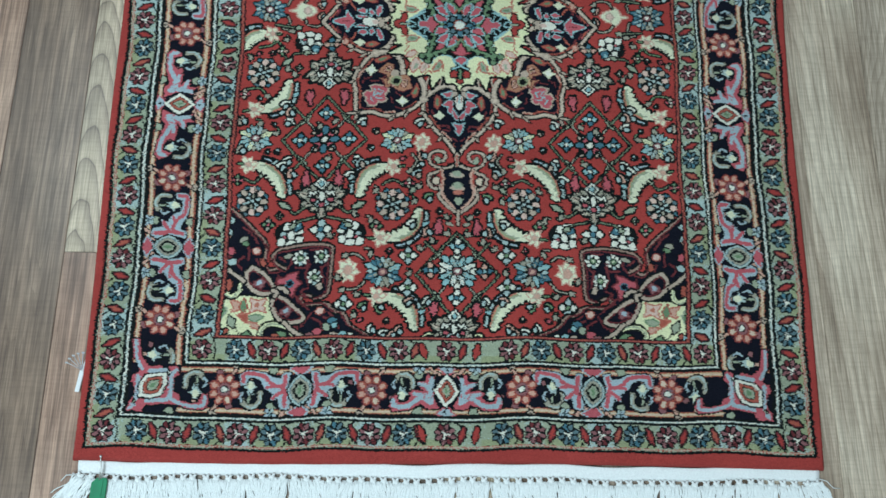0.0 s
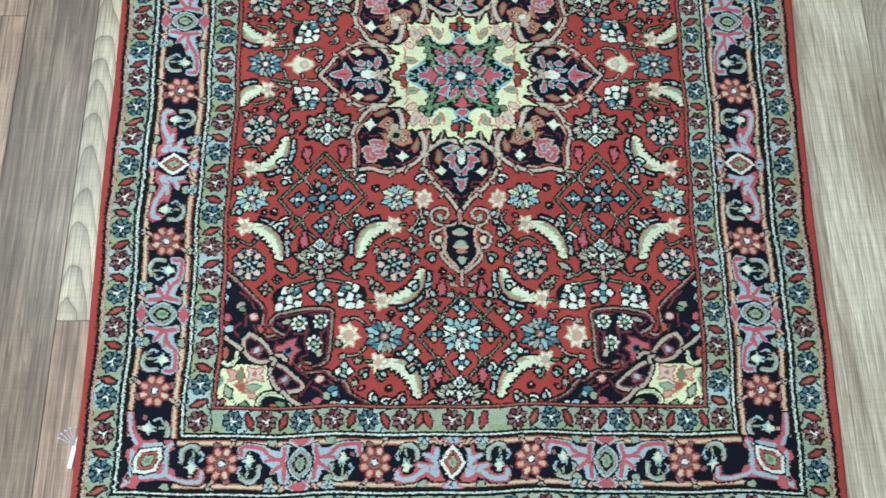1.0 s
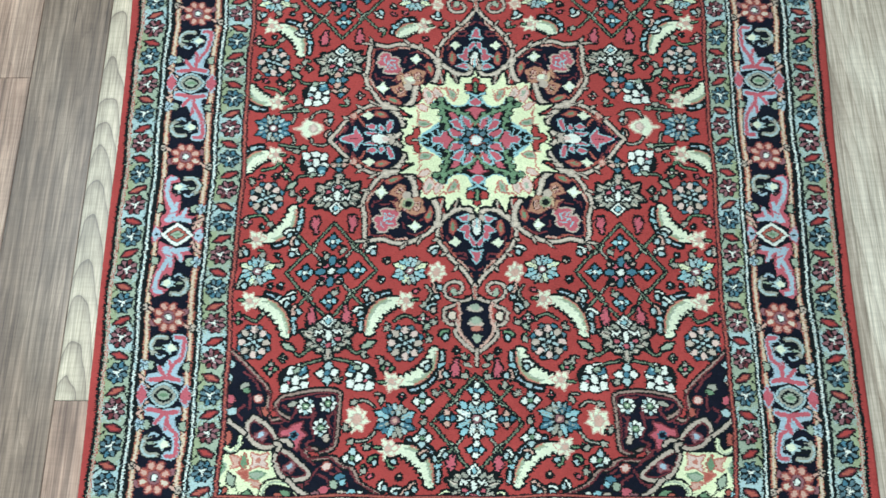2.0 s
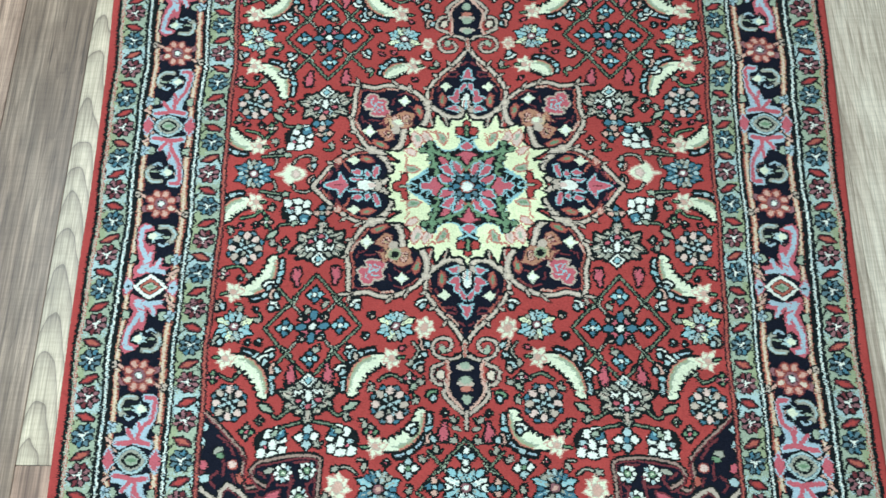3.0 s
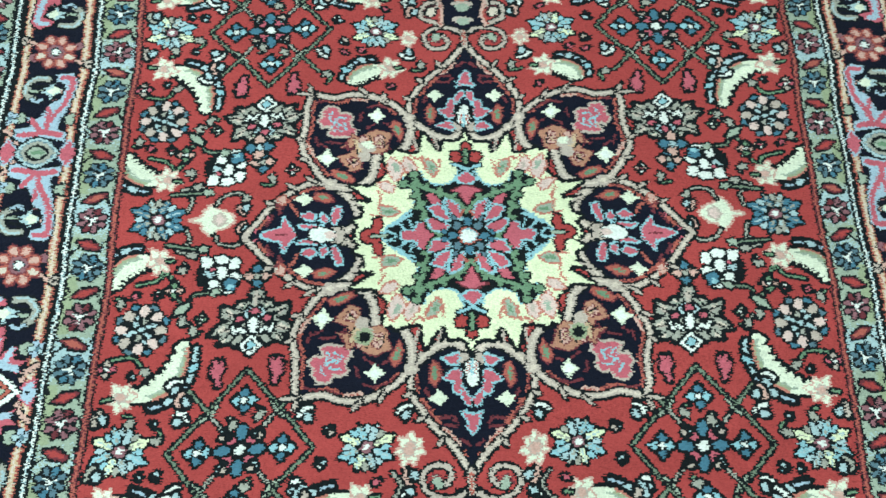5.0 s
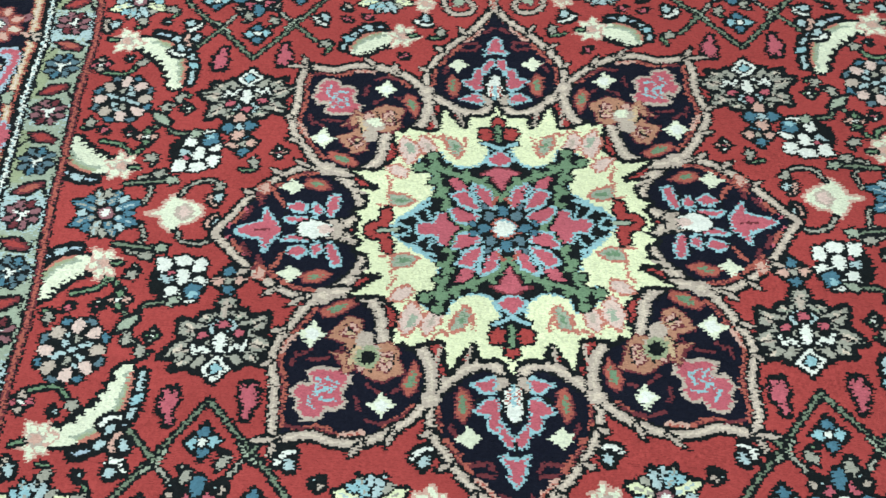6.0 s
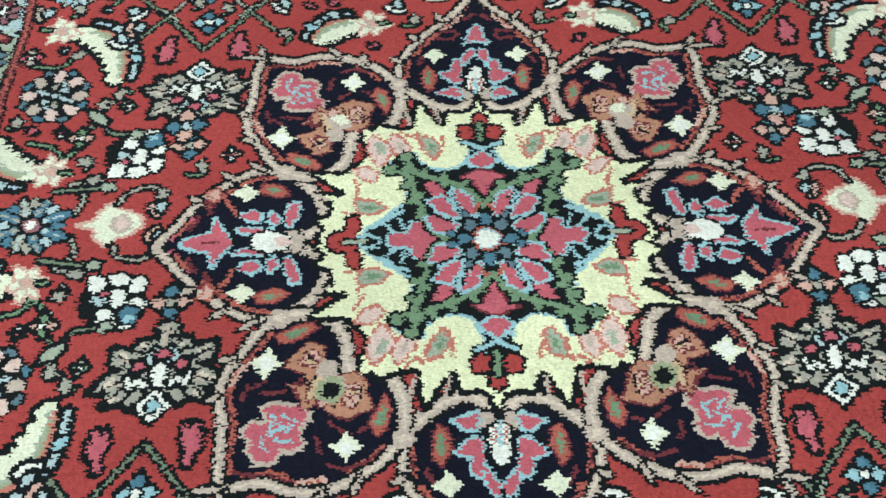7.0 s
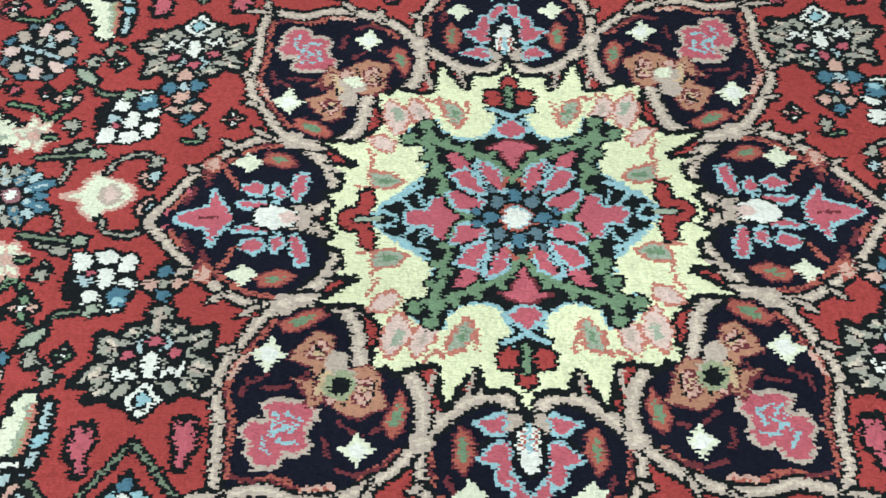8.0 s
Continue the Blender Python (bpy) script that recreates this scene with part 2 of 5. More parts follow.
# columns beside the rug: where the strips end, and their look
NEAR = {
    -2: ((-1.1, 0.45, WALNUT), (-0.65, 0.747, RUDDY), (0.097, 0.62, RUDDY), (0.717, 0.62, GREYED)),
    -1: ((-0.93, 1.222, WALNUT), (0.292, 0.62, PALE)),
    0: ((-0.946, 0.62, RUDDY), (-0.326, 1.1, PALE), (0.774, 0.6, WALNUT)),
    9: ((-1.0, 1.9, SWEPT),),
    10: ((-1.0, 1.9, SWEPT),),
    11: ((-0.9, 1.9, ARCHED),),
}
rng = random.Random(5)
for column in range(-22, 39):
    rows = NEAR.get(column)
    if rows is None and -6 <= column <= 16:
        y, rows = -1.0 - 0.2 * rng.random(), []
        while y < 0.9:
            rows.append((y, 0.62, rng.choice((WALNUT, WALNUT, GREYED, RUDDY, PALE))))
            y += 0.62
    if rows is not None:
        for y0, length, m in rows:
            strip(column, y0, length, m)
        lo, hi = rows[0][0], rows[-1][0] + rows[-1][1]
        ends = ((ROOM[2], lo), (hi, ROOM[3]))
    else:
        ends = ((ROOM[2], ROOM[3]),)
    for a, b in ends:
        while b - a > 1.4:
            length = rng.choice((0.9, 1.1, 1.3))
            strip(column, a, length, rng.choice((WALNUT, WALNUT, GREYED, RUDDY)))
            a += length
        strip(column, a, round(b - a, 3), rng.choice((WALNUT, WALNUT, GREYED, RUDDY)))

# ---- the rug: every knot of the pile is one small face, dyed by the design below (design in mm) ----
KNOT_X, KNOT_Y = 1.3, 0.85
HALF, LOW, HIGH, MID = 450.0, -579.0, 613.0, 17.0
COLS, ROWS_Y = int(round(2 * HALF / KNOT_X)), int(round((HIGH - LOW) / KNOT_Y))
grid_x = -HALF + (np.arange(COLS) + 0.5) * (2 * HALF / COLS)
grid_y = LOW + (np.arange(ROWS_Y) + 0.5) * ((HIGH - LOW) / ROWS_Y)
dice = np.random.default_rng(7)
# a knot takes its colour from a spot a little aside: the ragged teeth of knotted outlines
spot_x = grid_x[None, :] + dice.uniform(-0.55, 0.55, (ROWS_Y, COLS)) + dice.normal(0, 0.6, (ROWS_Y, 1)) + np.repeat(np.repeat(dice.normal(0, 0.35, (ROWS_Y, COLS // 4 + 1)), 4, 1)[:, :COLS], 1, 0)
spot_y = grid_y[:, None] + dice.uniform(-0.45, 0.45, (ROWS_Y, COLS))
spot_x += 1.2 * np.sin(spot_y / 41.0) + 0.8 * np.sin(spot_y / 17.0 + 1)
spot_y += 1.2 * np.sin(spot_x / 37.0 + 2) + 0.8 * np.sin(spot_x / 19.0)
DYE = np.full((ROWS_Y, COLS), RED, dtype=np.int32)


class Frame:
    """Part of the design with its own axes: u outwards from the axis, v outwards from the middle line."""

    def __init__(self, u, v, where=None, heavy=1.0):
        self.u, self.v, self.where, self.heavy = u, v, where, heavy

    def near(self, pts, pad):
        a = np.asarray(pts, dtype=float)
        lo, hi = a.min(0) - pad, a.max(0) + pad
        ok = (self.u > lo[0]) & (self.u < hi[0]) & (self.v > lo[1]) & (self.v < hi[1])
        if self.where is not None:
            ok &= self.where
        return np.nonzero(ok)

    def gap(self, idx, pts, closed):
        p = np.stack((self.u[idx], self.v[idx]), -1)
        best = np.full(len(p), 1e9)
        a = np.asarray(pts, dtype=float)
        ends = np.roll(a, -1, 0) if closed else a[1:]
        for s, e in zip(a, ends):
            d = e - s
            f = np.clip(((p - s) @ d) / max(d @ d, 1e-9), 0, 1)
            q = p - s - f[:, None] * d
            best = np.minimum(best, np.hypot(q[:, 0], q[:, 1]))
        return best

    def inside(self, idx, pts):
        x, y = self.u[idx], self.v[idx]
        a = np.asarray(pts, dtype=float)
        odd = np.zeros(len(x), bool)
        for (x0, y0), (x1, y1) in zip(a, np.roll(a, -1, 0)):
            if y0 != y1:
                odd ^= ((y0 > y) != (y1 > y)) & (x < (x1 - x0) * (y - y0) / (y1 - y0) + x0)
        return odd

    def fill(self, pts, dye, edge=0.0, edge_dye=BLACK):
        edge *= self.heavy
        idx = self.near(pts, edge + 2)
        within = self.inside(idx, pts)
        if edge:
            rim = (self.gap(idx, pts, True) < edge) | within
            DYE[idx[0][rim], idx[1][rim]] = edge_dye
        DYE[idx[0][within], idx[1][within]] = dye

    def line(self, pts, width, dye, edge=0.0, edge_dye=BLACK, closed=False):
        edge *= self.heavy
        idx = self.near(pts, width + edge + 2)
        d = self.gap(idx, pts, closed)
        if edge:
            k = d < width / 2 + edge
            DYE[idx[0][k], idx[1][k]] = edge_dye
        k = d < width / 2
        DYE[idx[0][k], idx[1][k]] = dye

    def blob(self, at, ru, rv, dye, turn=0.0, edge=1.9, edge_dye=BLACK):
        edge *= self.heavy
        idx = self.near([at], max(ru, rv) + edge + 2)
        c, s = math.cos(radians(turn)), math.sin(radians(turn))
        x, y = self.u[idx] - at[0], self.v[idx] - at[1]
        a, b = c * x + s * y, c * y - s * x
        if edge:
            k = (a / (ru + edge)) ** 2 + (b / (rv + edge)) ** 2 < 1
            DYE[idx[0][k], idx[1][k]] = edge_dye
        k = (a / ru) ** 2 + (b / rv) ** 2 < 1
        DYE[idx[0][k], idx[1][k]] = dye

    def ring_of(self, at, radius, count, ru, rv, dyes, first=0.0, edge=1.8, edge_dye=BLACK):
        for k in range(count):
            a = first + 360.0 * k / count
            self.blob((at[0] + radius * math.cos(radians(a)), at[1] + radius * math.sin(radians(a))), ru, rv, dyes[k % len(dyes)], a, edge, edge_dye)


def bend(pts, steps=6):
    """A smooth line through the points."""
    a = [np.asarray(p, dtype=float) for p in pts]
    a = [2 * a[0] - a[1], *a, 2 * a[-1] - a[-2]]
    out = []
    for p0, p1, p2, p3 in zip(a, a[1:], a[2:], a[3:]):
        for k in range(steps):
            t = k / steps
            out.append(tuple(0.5 * (2 * p1 + (p2 - p0) * t + (2 * p0 - 5 * p1 + 4 * p2 - p3) * t * t + (3 * p1 - p0 - 3 * p2 + p3) * t ** 3)))
    out.append(tuple(a[-2]))
    return out


def moved(pts, at, size=1.0, turn=0.0, flip=1.0):
    c, s = math.cos(radians(turn)), math.sin(radians(turn))
    return [(at[0] + size * (c * flip * x - s * y), at[1] + size * (s * flip * x + c * y)) for x, y in pts]


med = Frame(np.abs(spot_x), np.abs(spot_y))
low = Frame(np.abs(spot_x), -spot_y, spot_y < 0, 1.45)
upp = Frame(np.abs(spot_x), spot_y, spot_y > 0, 1.45)
fld = Frame(np.abs(spot_x), np.abs(spot_y - MID), None, 1.5)

# rings of the borders, as one running number from the field outwards
STEPS_U = (0, 287, 294.5, 321, 329, 391, 402, 430.5, 439, 452)
STEPS_V = (0, 445, 450.5, 476, 483, 540, 548, 575, 581, 600)
RING = np.maximum(np.interp(fld.u, STEPS_U, range(10)), np.interp(fld.v, STEPS_V, range(10)))


# ---- motifs ----
def leaf(f, a, b, width, dye, edge=1.8, edge_dye=BLACK):
    """A pointed leaf from a to b."""
    a, b = np.asarray(a, dtype=float), np.asarray(b, dtype=float)
    d = (b - a) / max(np.hypot(*(b - a)), 1e-6)
    n = np.array((-d[1], d[0])) * width / 2
    m = a + 0.55 * (b - a)
    f.fill([tuple(a + 0.35 * n), tuple(m + n), tuple(b), tuple(m - n), tuple(a - 0.35 * n)], dye, edge, edge_dye)


def rosette(f, at, r, petals, mid=IVORY, count=8, first=22.5, edge_dye=BLACK):
    f.blob(at, r * 0.78, r * 0.78, edge_dye, edge=0)
    f.ring_of(at, r * 0.68, count, r * 0.3, r * 0.2, petals, first, 1.5, edge_dye)
    f.blob(at, r * 0.2, r * 0.2, mid, edge=1.3, edge_dye=edge_dye)


def carnation(f, at, r):
    """Eight pale pink petals round a speckled grey heart, small blue tips between them."""
    f.ring_of(at, r * 0.88, 8, r * 0.15, r * 0.16, (BLUE, SLATE), 22.5, 1.4)
    f.blob(at, r * 0.86, r * 0.86, BLACK, edge=0)
    f.ring_of(at, r * 0.74, 8, r * 0.22, r * 0.17, (BLUSH, TAN, BLUSH), 0, 1.0)
    f.ring_of(at, r * 0.34, 6, r * 0.13, r * 0.08, (MIST, KHAKI, MIST), 20, 0)
    f.ring_of(at, r * 0.5, 4, r * 0.1, r * 0.07, (MIST,), 22, 0)
    f.blob(at, r * 0.12, r * 0.09, MIST, edge=0)


def star_flower(f, at, r, dyes, heart=IVORY):
    """Eight ragged petals set apart by black, uneven in length, round a small mauve heart."""
    f.blob(at, r * 0.8, r * 0.72, BLACK, edge=0)
    for k in range(8):
        a = radians(22.5 + 45 * k)
        c, s = math.cos(a), math.sin(a)
        g = 1.04 if k % 4 in (0, 3) else 0.86
        p = [(0.3, -0.06), (0.55, -0.21), (0.78, -0.13), (1.0, 0.02), (0.74, 0.15), (0.58, 0.2), (0.32, 0.05)]
        f.fill([(at[0] + r * g * (x * c - y * s), at[1] + r * g * (x * s + y * c)) for x, y in p], dyes[k % len(dyes)], 1.5)
        f.line([(at[0] + 0.62 * r * c, at[1] + 0.62 * r * s), (at[0] + 0.8 * r * c, at[1] + 0.8 * r * s)], 1.4, (KHAKI, MIST)[k % 2])
    f.ring_of(at, r * 0.66, 8, r * 0.15, r * 0.1, (MIST, dyes[0], KHAKI), 0, 0.8)
    f.ring_of(at, r * 0.4, 8, r * 0.1, r * 0.06, (KHAKI, MIST), 22.5, 0)
    f.blob(at, r * 0.22, r * 0.2, MAUVE, edge=1.0)
    f.blob(at, r * 0.12, r * 0.11, heart, edge=0)


def crescent(f, head, tail, pull):
    """Curved pale leaf: serrated on the hollow side, a blossom at its head, a thin blue leaf along its back."""
    h, t, p = (np.asarray(q, dtype=float) for q in (head, tail, pull))
    way = [(1 - k) ** 2 * h + 2 * k * (1 - k) * p + k * k * t for k in np.linspace(0.06, 1, 17)]
    chord = (h + t) / 2
    out_side, in_side, rim = [], [], []
    for i, q in enumerate(way):
        d = way[min(i + 1, 16)] - way[max(i - 1, 0)]
        n = np.array((-d[1], d[0])) / np.hypot(*d)
        if n @ (p - chord) < 0:
            n = -n
        w = 1.8 + 6.8 * math.sin(math.pi * min(1, 0.1 + i / 16 * 0.82))
        out_side.append(q + n * w)
        in_side.append(q - n * (w * 0.8 + (3.0 if i % 2 else -1.4)))
        rim.append(tuple(q + n * (w + 5.6)))
    f.line(rim[3:15], 2.0, LILAC, 2.8)
    f.line(rim[10:16], 3.0, MIST, 2.0)
    for at, dye in ((rim[6], MIST), (rim[12], SKY)):
        f.blob(at, 4.2, 2.4, dye, 30, 1.6)
    f.fill([tuple(q) for q in out_side] + [tuple(q) for q in in_side[::-1]], ECRU, 1.9)
    for share, width, dye, a, b in ((0.7, 2.2, SAGE, 3, 16), (0.84, 2.4, LEAF, 4, 15), (0.97, 1.9, CORAL, 4, 16)):
        f.line([tuple(share * o + (1 - share) * q) for o, q in zip(out_side[a:b], in_side[a:b])], width, dye)
    for k, d in enumerate((20, 75, 130, 190, 245, 305)):
        a = radians(d)
        leaf(f, head, (head[0] + (10.5 + 2 * (k % 2)) * math.cos(a), head[1] + (10.5 + 2 * (k % 2)) * math.sin(a)), 6.5, ECRU, 1.0, PEACH)
    f.blob(head, 5.0, 4.6, ECRU, 0, 0)
    f.blob(head, 3.4, 3.0, PEACH, 0, 1.0, TAN)
    back = h + (h - way[2]) * 1.0
    f.line([tuple(h + (h - way[2]) * 0.55), tuple(back)], 1.8, GREEN, 1.3)


def palmette(f, at, r, flip=1.0):
    """Khaki and white fan palmette with a blue diamond at its foot; flip -1 turns it over."""
    def p(x, y):
        return (at[0] + r * x, at[1] + flip * r * y)

    half = ((0.15, -0.72), (0.11, -0.52), (0.4, -0.5), (0.52, -0.32), (0.84, -0.42), (0.8, -0.14), (0.56, -0.03), (0.82, 0.06), (1.06, 0.3), (0.72, 0.34), (0.82, 0.56), (0.52, 0.5), (0.4, 0.62), (0.2, 0.42))
    f.fill([p(0, -0.95)] + [p(x, y) for x, y in half] + [p(0, 0.4)] + [p(-x, y) for x, y in half[::-1]], KHAKI, 2.4)
    for s in (-1, 1):
        for a, b, w, dye in (((0.5, 0.16), (0.92, 0.27), 0.12, TAN), ((0.5, -0.14), (0.74, -0.28), 0.12, TAN), ((0.2, -0.36), (0.4, -0.42), 0.1, SAGE)):
            leaf(f, p(s * a[0], a[1]), p(s * b[0], b[1]), w * r, dye, 0)
        f.line([p(s * 0.22, -0.18), p(s * 0.45, -0.2), p(s * 0.5, -0.06), p(s * 0.26, 0.1)], 1.6, BLACK)
        for x, y, e, g in ((0.3, -0.3, 0.5, -0.36), (0.6, 0.16, 0.92, 0.3), (0.56, 0.3, 0.72, 0.48), (0.12, -0.42, 0.07, -0.7), (0.55, -0.2, 0.78, -0.3)):
            f.line([p(s * x, y), p(s * e, g)], 1.3, BLACK)
        f.blob(p(s * 0.36, -0.05), 0.1 * r, 0.08 * r, PINK, 0, 1.5)
        f.line([p(s * 0.2, 0.3), p(s * 0.32, 0.18), p(s * 0.44, 0.3), p(s * 0.5, 0.14)], 2.2, IVORY, 1.5)
        f.line([p(s * 0.12, -0.35), p(s * 0.24, -0.25), p(s * 0.16, -0.12)], 2.0, MIST, 1.3)
        for x, y, e, g in ((0.66, -0.06, 0.5, -0.2), (0.4, 0.4, 0.58, 0.56), (0.3, 0.02, 0.62, 0.06), (0.24, -0.5, 0.42, -0.3), (0.78, 0.2, 1.0, 0.26), (0.66, 0.42, 0.8, 0.54), (0.1, -0.5, 0.22, -0.3)):
            f.line([p(s * x, y), p(s * e, g)], 1.5, BLACK)
        for x, y, e, g in ((0.6, -0.26, 0.72, -0.34), (0.7, 0.12, 0.86, 0.22), (0.62, 0.46, 0.7, 0.5), (0.3, -0.42, 0.38, -0.46)):
            f.line([p(s * x, y), p(s * e, g)], 1.8, SAND)
    leaf(f, p(0, -0.35), p(0, -0.85), 0.14 * r, TAN, 0)
    f.blob(p(0, -0.26), 0.1 * r, 0.09 * r, PINK, 0, 1.3)
    f.fill([p(0, -0.12), p(0.12, 0.02), p(0.07, 0.3), p(-0.07, 0.3), p(-0.12, 0.02)], IVORY, 1.6)
    f.fill([p(0, 0.38), p(0.3, 0.64), p(0, 0.94), p(-0.3, 0.64)], BLACK, 1.5)
    f.line([p(0, 0.42), p(0.24, 0.64), p(0, 0.88), p(-0.24, 0.64)], 2.0, IVORY, 0, BLACK, True)
    f.fill([p(0, 0.52), p(0.12, 0.64), p(0, 0.77), p(-0.12, 0.64)], SKY)


def cluster(f, at, blue_side, flip=1.0):
    """Bunch of square white petals packed close, with one blue leaf."""
    def p(x, y):
        return (at[0] + x, at[1] + flip * y)

    f.blob(at, 18, 16, BLACK, 0, 0)
    for x, y, w, h in ((-13, -9, 4.6, 5.2), (-3, -13, 5.8, 4.0), (9, -11, 4.8, 5.4), (-14, 4, 4.0, 5.6), (-8, 13, 6.2, 3.8), (-3, -2, 4.2, 5.6), (3, 9, 4.0, 5.2), (7, -1, 3.4, 3.0)):
        x = -blue_side * x
        f.fill([p(x - w, y - 0.5 * h), p(x - 0.3 * w, y - h), p(x + w, y - 0.8 * h), p(x + 0.8 * w, y + 0.6 * h), p(x + 0.1 * w, y + h), p(x - 0.9 * w, y + 0.7 * h)], MIST if y == -1 else IVORY, 1.2)
    f.blob(p(-blue_side * 5, -5), 1.8, 1.6, PINK, 0, 0.8)
    f.fill([p(blue_side * 5, 6), p(blue_side * 9, 3), p(blue_side * 16, 6), p(blue_side * 14, 14), p(blue_side * 7, 13)], BLUE, 1.2)
    f.blob(p(blue_side * 10, 11), 2.6, 2.2, SKY, 0, 0)


def bud(f, at, turn, dye=IVORY, size=1.0):
    f.blob(at, 6.2 * size, 3.0 * size, dye, turn, 1.9)
    a = radians(turn)
    f.blob((at[0] - 5 * size * math.sin(a), at[1] + 5 * size * math.cos(a)), 3.6 * size, 2.5 * size, MIST if dye != MIST else TAN, turn + 40, 1.9)


def pink_hand(f, at, side, flip=1.0):
    shape = [(-3, -10), (0, -6), (1, -10), (4, -9), (3, -3), (6, -5), (5, 3), (2, 5), (1, 11), (-2, 11), (-2, 3), (-4, -2)]
    f.fill([(at[0] + side * x, at[1] + flip * y) for x, y in shape], PINK, 1.9)


def small_flower(f, at, r, petals, heart):
    f.blob(at, r * 0.55, r * 0.55, BLACK, edge=0)
    for k in range(4):
        c, s = ((1, 0), (0, 1), (-1, 0), (0, -1))[k]
        leaf(f, (at[0] + 0.15 * r * c, at[1] + 0.15 * r * s), (at[0] + 1.15 * r * c, at[1] + 1.15 * r * s), 0.8 * r, petals[k % len(petals)], 1.7)
    f.blob(at, r * 0.25, r * 0.25, heart, edge=1.0)


def vine(f, pts, dye=OLIVE, width=1.6):
    """Thin dark stem with a ragged leaf at its end."""
    f.line(bend(pts, 4), width, dye, 1.4)
    (a, b), (c, d) = pts[-2], pts[-1]
    g = max(math.hypot(c - a, d - b), 1e-6)
    x, y = (c - a) / g, (d - b) / g
    f.fill([(c + 6 * (p * x - q * y), d + 6 * (p * y + q * x)) for p, q in ((-0.5, -0.15), (-0.1, -0.55), (0.3, -0.3), (0.8, -0.4), (0.7, 0.05), (1.0, 0.4), (0.4, 0.35), (0.1, 0.6), (-0.2, 0.25))], SAGE if dye == OLIVE else KHAKI, 1.2)


# ---- field ----
def lattice(f, at, hu, hv):
    """Thin green diamond, its bars edged with black and crossed by short sprigs."""
    u, v = at
    for d in ([(u, v - hv - 6), (u + hu + 4, v)], [(u + hu + 4, v), (u, v + hv + 6)], [(u, v + hv + 6), (u - hu - 4, v)], [(u - hu - 4, v), (u, v - hv - 6)]):
        f.line(d, 1.7, OLIVE, 1.3)
    for s in (-1, 1):
        for k in (-1, 1):
            f.line([(u + s * hu * 0.5, v + k * hv * 0.5), (u + s * hu * 0.85, v + k * hv * 0.85)], 1.7, OLIVE, 1.2)
            f.line([(u + s * hu * 0.5, v + k * hv * 0.5), (u + s * hu * 0.3, v + k * hv * 0.28)], 1.6, KHAKI, 1.2)
            for x, y in ((0.62, 0.42), (0.42, 0.62)):
                f.line([(u + s * hu * 0.5, v + k * hv * 0.5), (u + s * hu * x, v + k * hv * y)], 1.6, SAGE, 1.2)


lattice(fld, (173, 190), 50, 55)
rosette(fld, (173, 190), 19, (BLUE, PINK), IVORY, 8, 0)
for du, dv in ((0, -37), (0, 37), (-31, 0), (31, 0)):
    small_flower(fld, (173 + du, 190 + dv), 8.5, (SKY, BLUE), IVORY)
for s in (-1, 1):
    for k in (-1, 1):
        bud(fld, (173 + s * 46, 190 + k * 27), 40 * s * k, IVORY)
        bud(fld, (173 + s * 12, 190 + k * 12), 45 * s * k, MIST, 0.6)
star_flower(fld, (262, 189), 22, (SKY, CREAM, MIST))
star_flower(fld, (79, 188), 21, (SKY, CREAM, MIST))
star_flower(fld, (255, 0), 23, (BLUE, KHAKI, BLUE), IVORY)
carnation(fld, (259, 95), 21)
carnation(fld, (262, 275), 20)
carnation(fld, (84, 276), 21)
palmette(fld, (172, 90), 31)
palmette(fld, (174, 271), 31, -1)
cluster(fld, (204, 49), -1)
cluster(fld, (213, 316), -1, -1)
cluster(fld, (133, 316), 1, -1)
small_flower(fld, (173, 312), 12, (IVORY, MIST), BLUE)
small_flower(fld, (172, 52), 9, (PEACH, BLUE), KHAKI)
small_flower(upp, (176, 84), 11, (BLUE, PEACH), MIST)
# ivory diamond blossom beside the medallion
fld.fill([(228, 0), (219, 2), (217, 8), (211, 14), (206, 9), (199, 7), (193, 2), (193, -3), (199, -6), (205, -8), (208, -14), (214, -13), (216, -6), (221, -3)], ECRU, 1.4, PEACH)
fld.fill([(209, 0), (205, 5), (200, 2), (200, -2), (205, -5)], BLUSH, 1.3, TAN)
vine(fld, [(231, 8), (228, 20), (238, 27), (226, 31)], KHAKI)
vine(fld, [(208, 14), (202, 22), (190, 24), (184, 19)], KHAKI)
bud(fld, (186, 8), 60, PEACH, 0.8)
vine(fld, [(246, 23), (228, 25), (217, 26)])
vine(fld, [(233, 70), (226, 78), (222, 66), (206, 64)])
leaf(fld, (224, 73), (236, 83), 7.0, SAGE)
vine(fld, [(279, 120), (262, 118), (252, 128)], GREEN)
small_flower(fld, (281, 127), 6, (PINK, TAN), IVORY)
vine(fld, [(268, 58), (252, 54), (246, 46), (238, 56)], GREEN)
small_flower(fld, (238, 62), 6, (PEACH, GREEN), IVORY)
vine(fld, [(275, 244), (260, 250), (252, 240)])
small_flower(fld, (281, 247), 6, (PINK, GREEN), TAN)
vine(fld, [(96, 250), (84, 243), (70, 248)])
small_flower(fld, (62, 247), 6, (PINK, KHAKI), IVORY)
leaf(fld, (54, 250), (62, 262), 5.2, SAGE)
small_flower(fld, (240, 305), 7, (GREEN, KHAKI), PINK)
small_flower(fld, (104, 306), 7, (GREEN, KHAKI), PINK)
for s in (-1, 1):
    vine(fld, [(174 + s * 22, 282), (174 + s * 34, 290), (174 + s * 44, 280)])
    leaf(fld, (174 + s * 40, 283), (174 + s * 55, 275), 7, SAGE)
    pink_hand(fld, (173 + s * 22, 130), s)
    pink_hand(fld, (173 + s * 20, 244), s, -1)
    vine(fld, [(174 + s * 8, 296), (174 + s * 26, 300), (174 + s * 34, 306)])
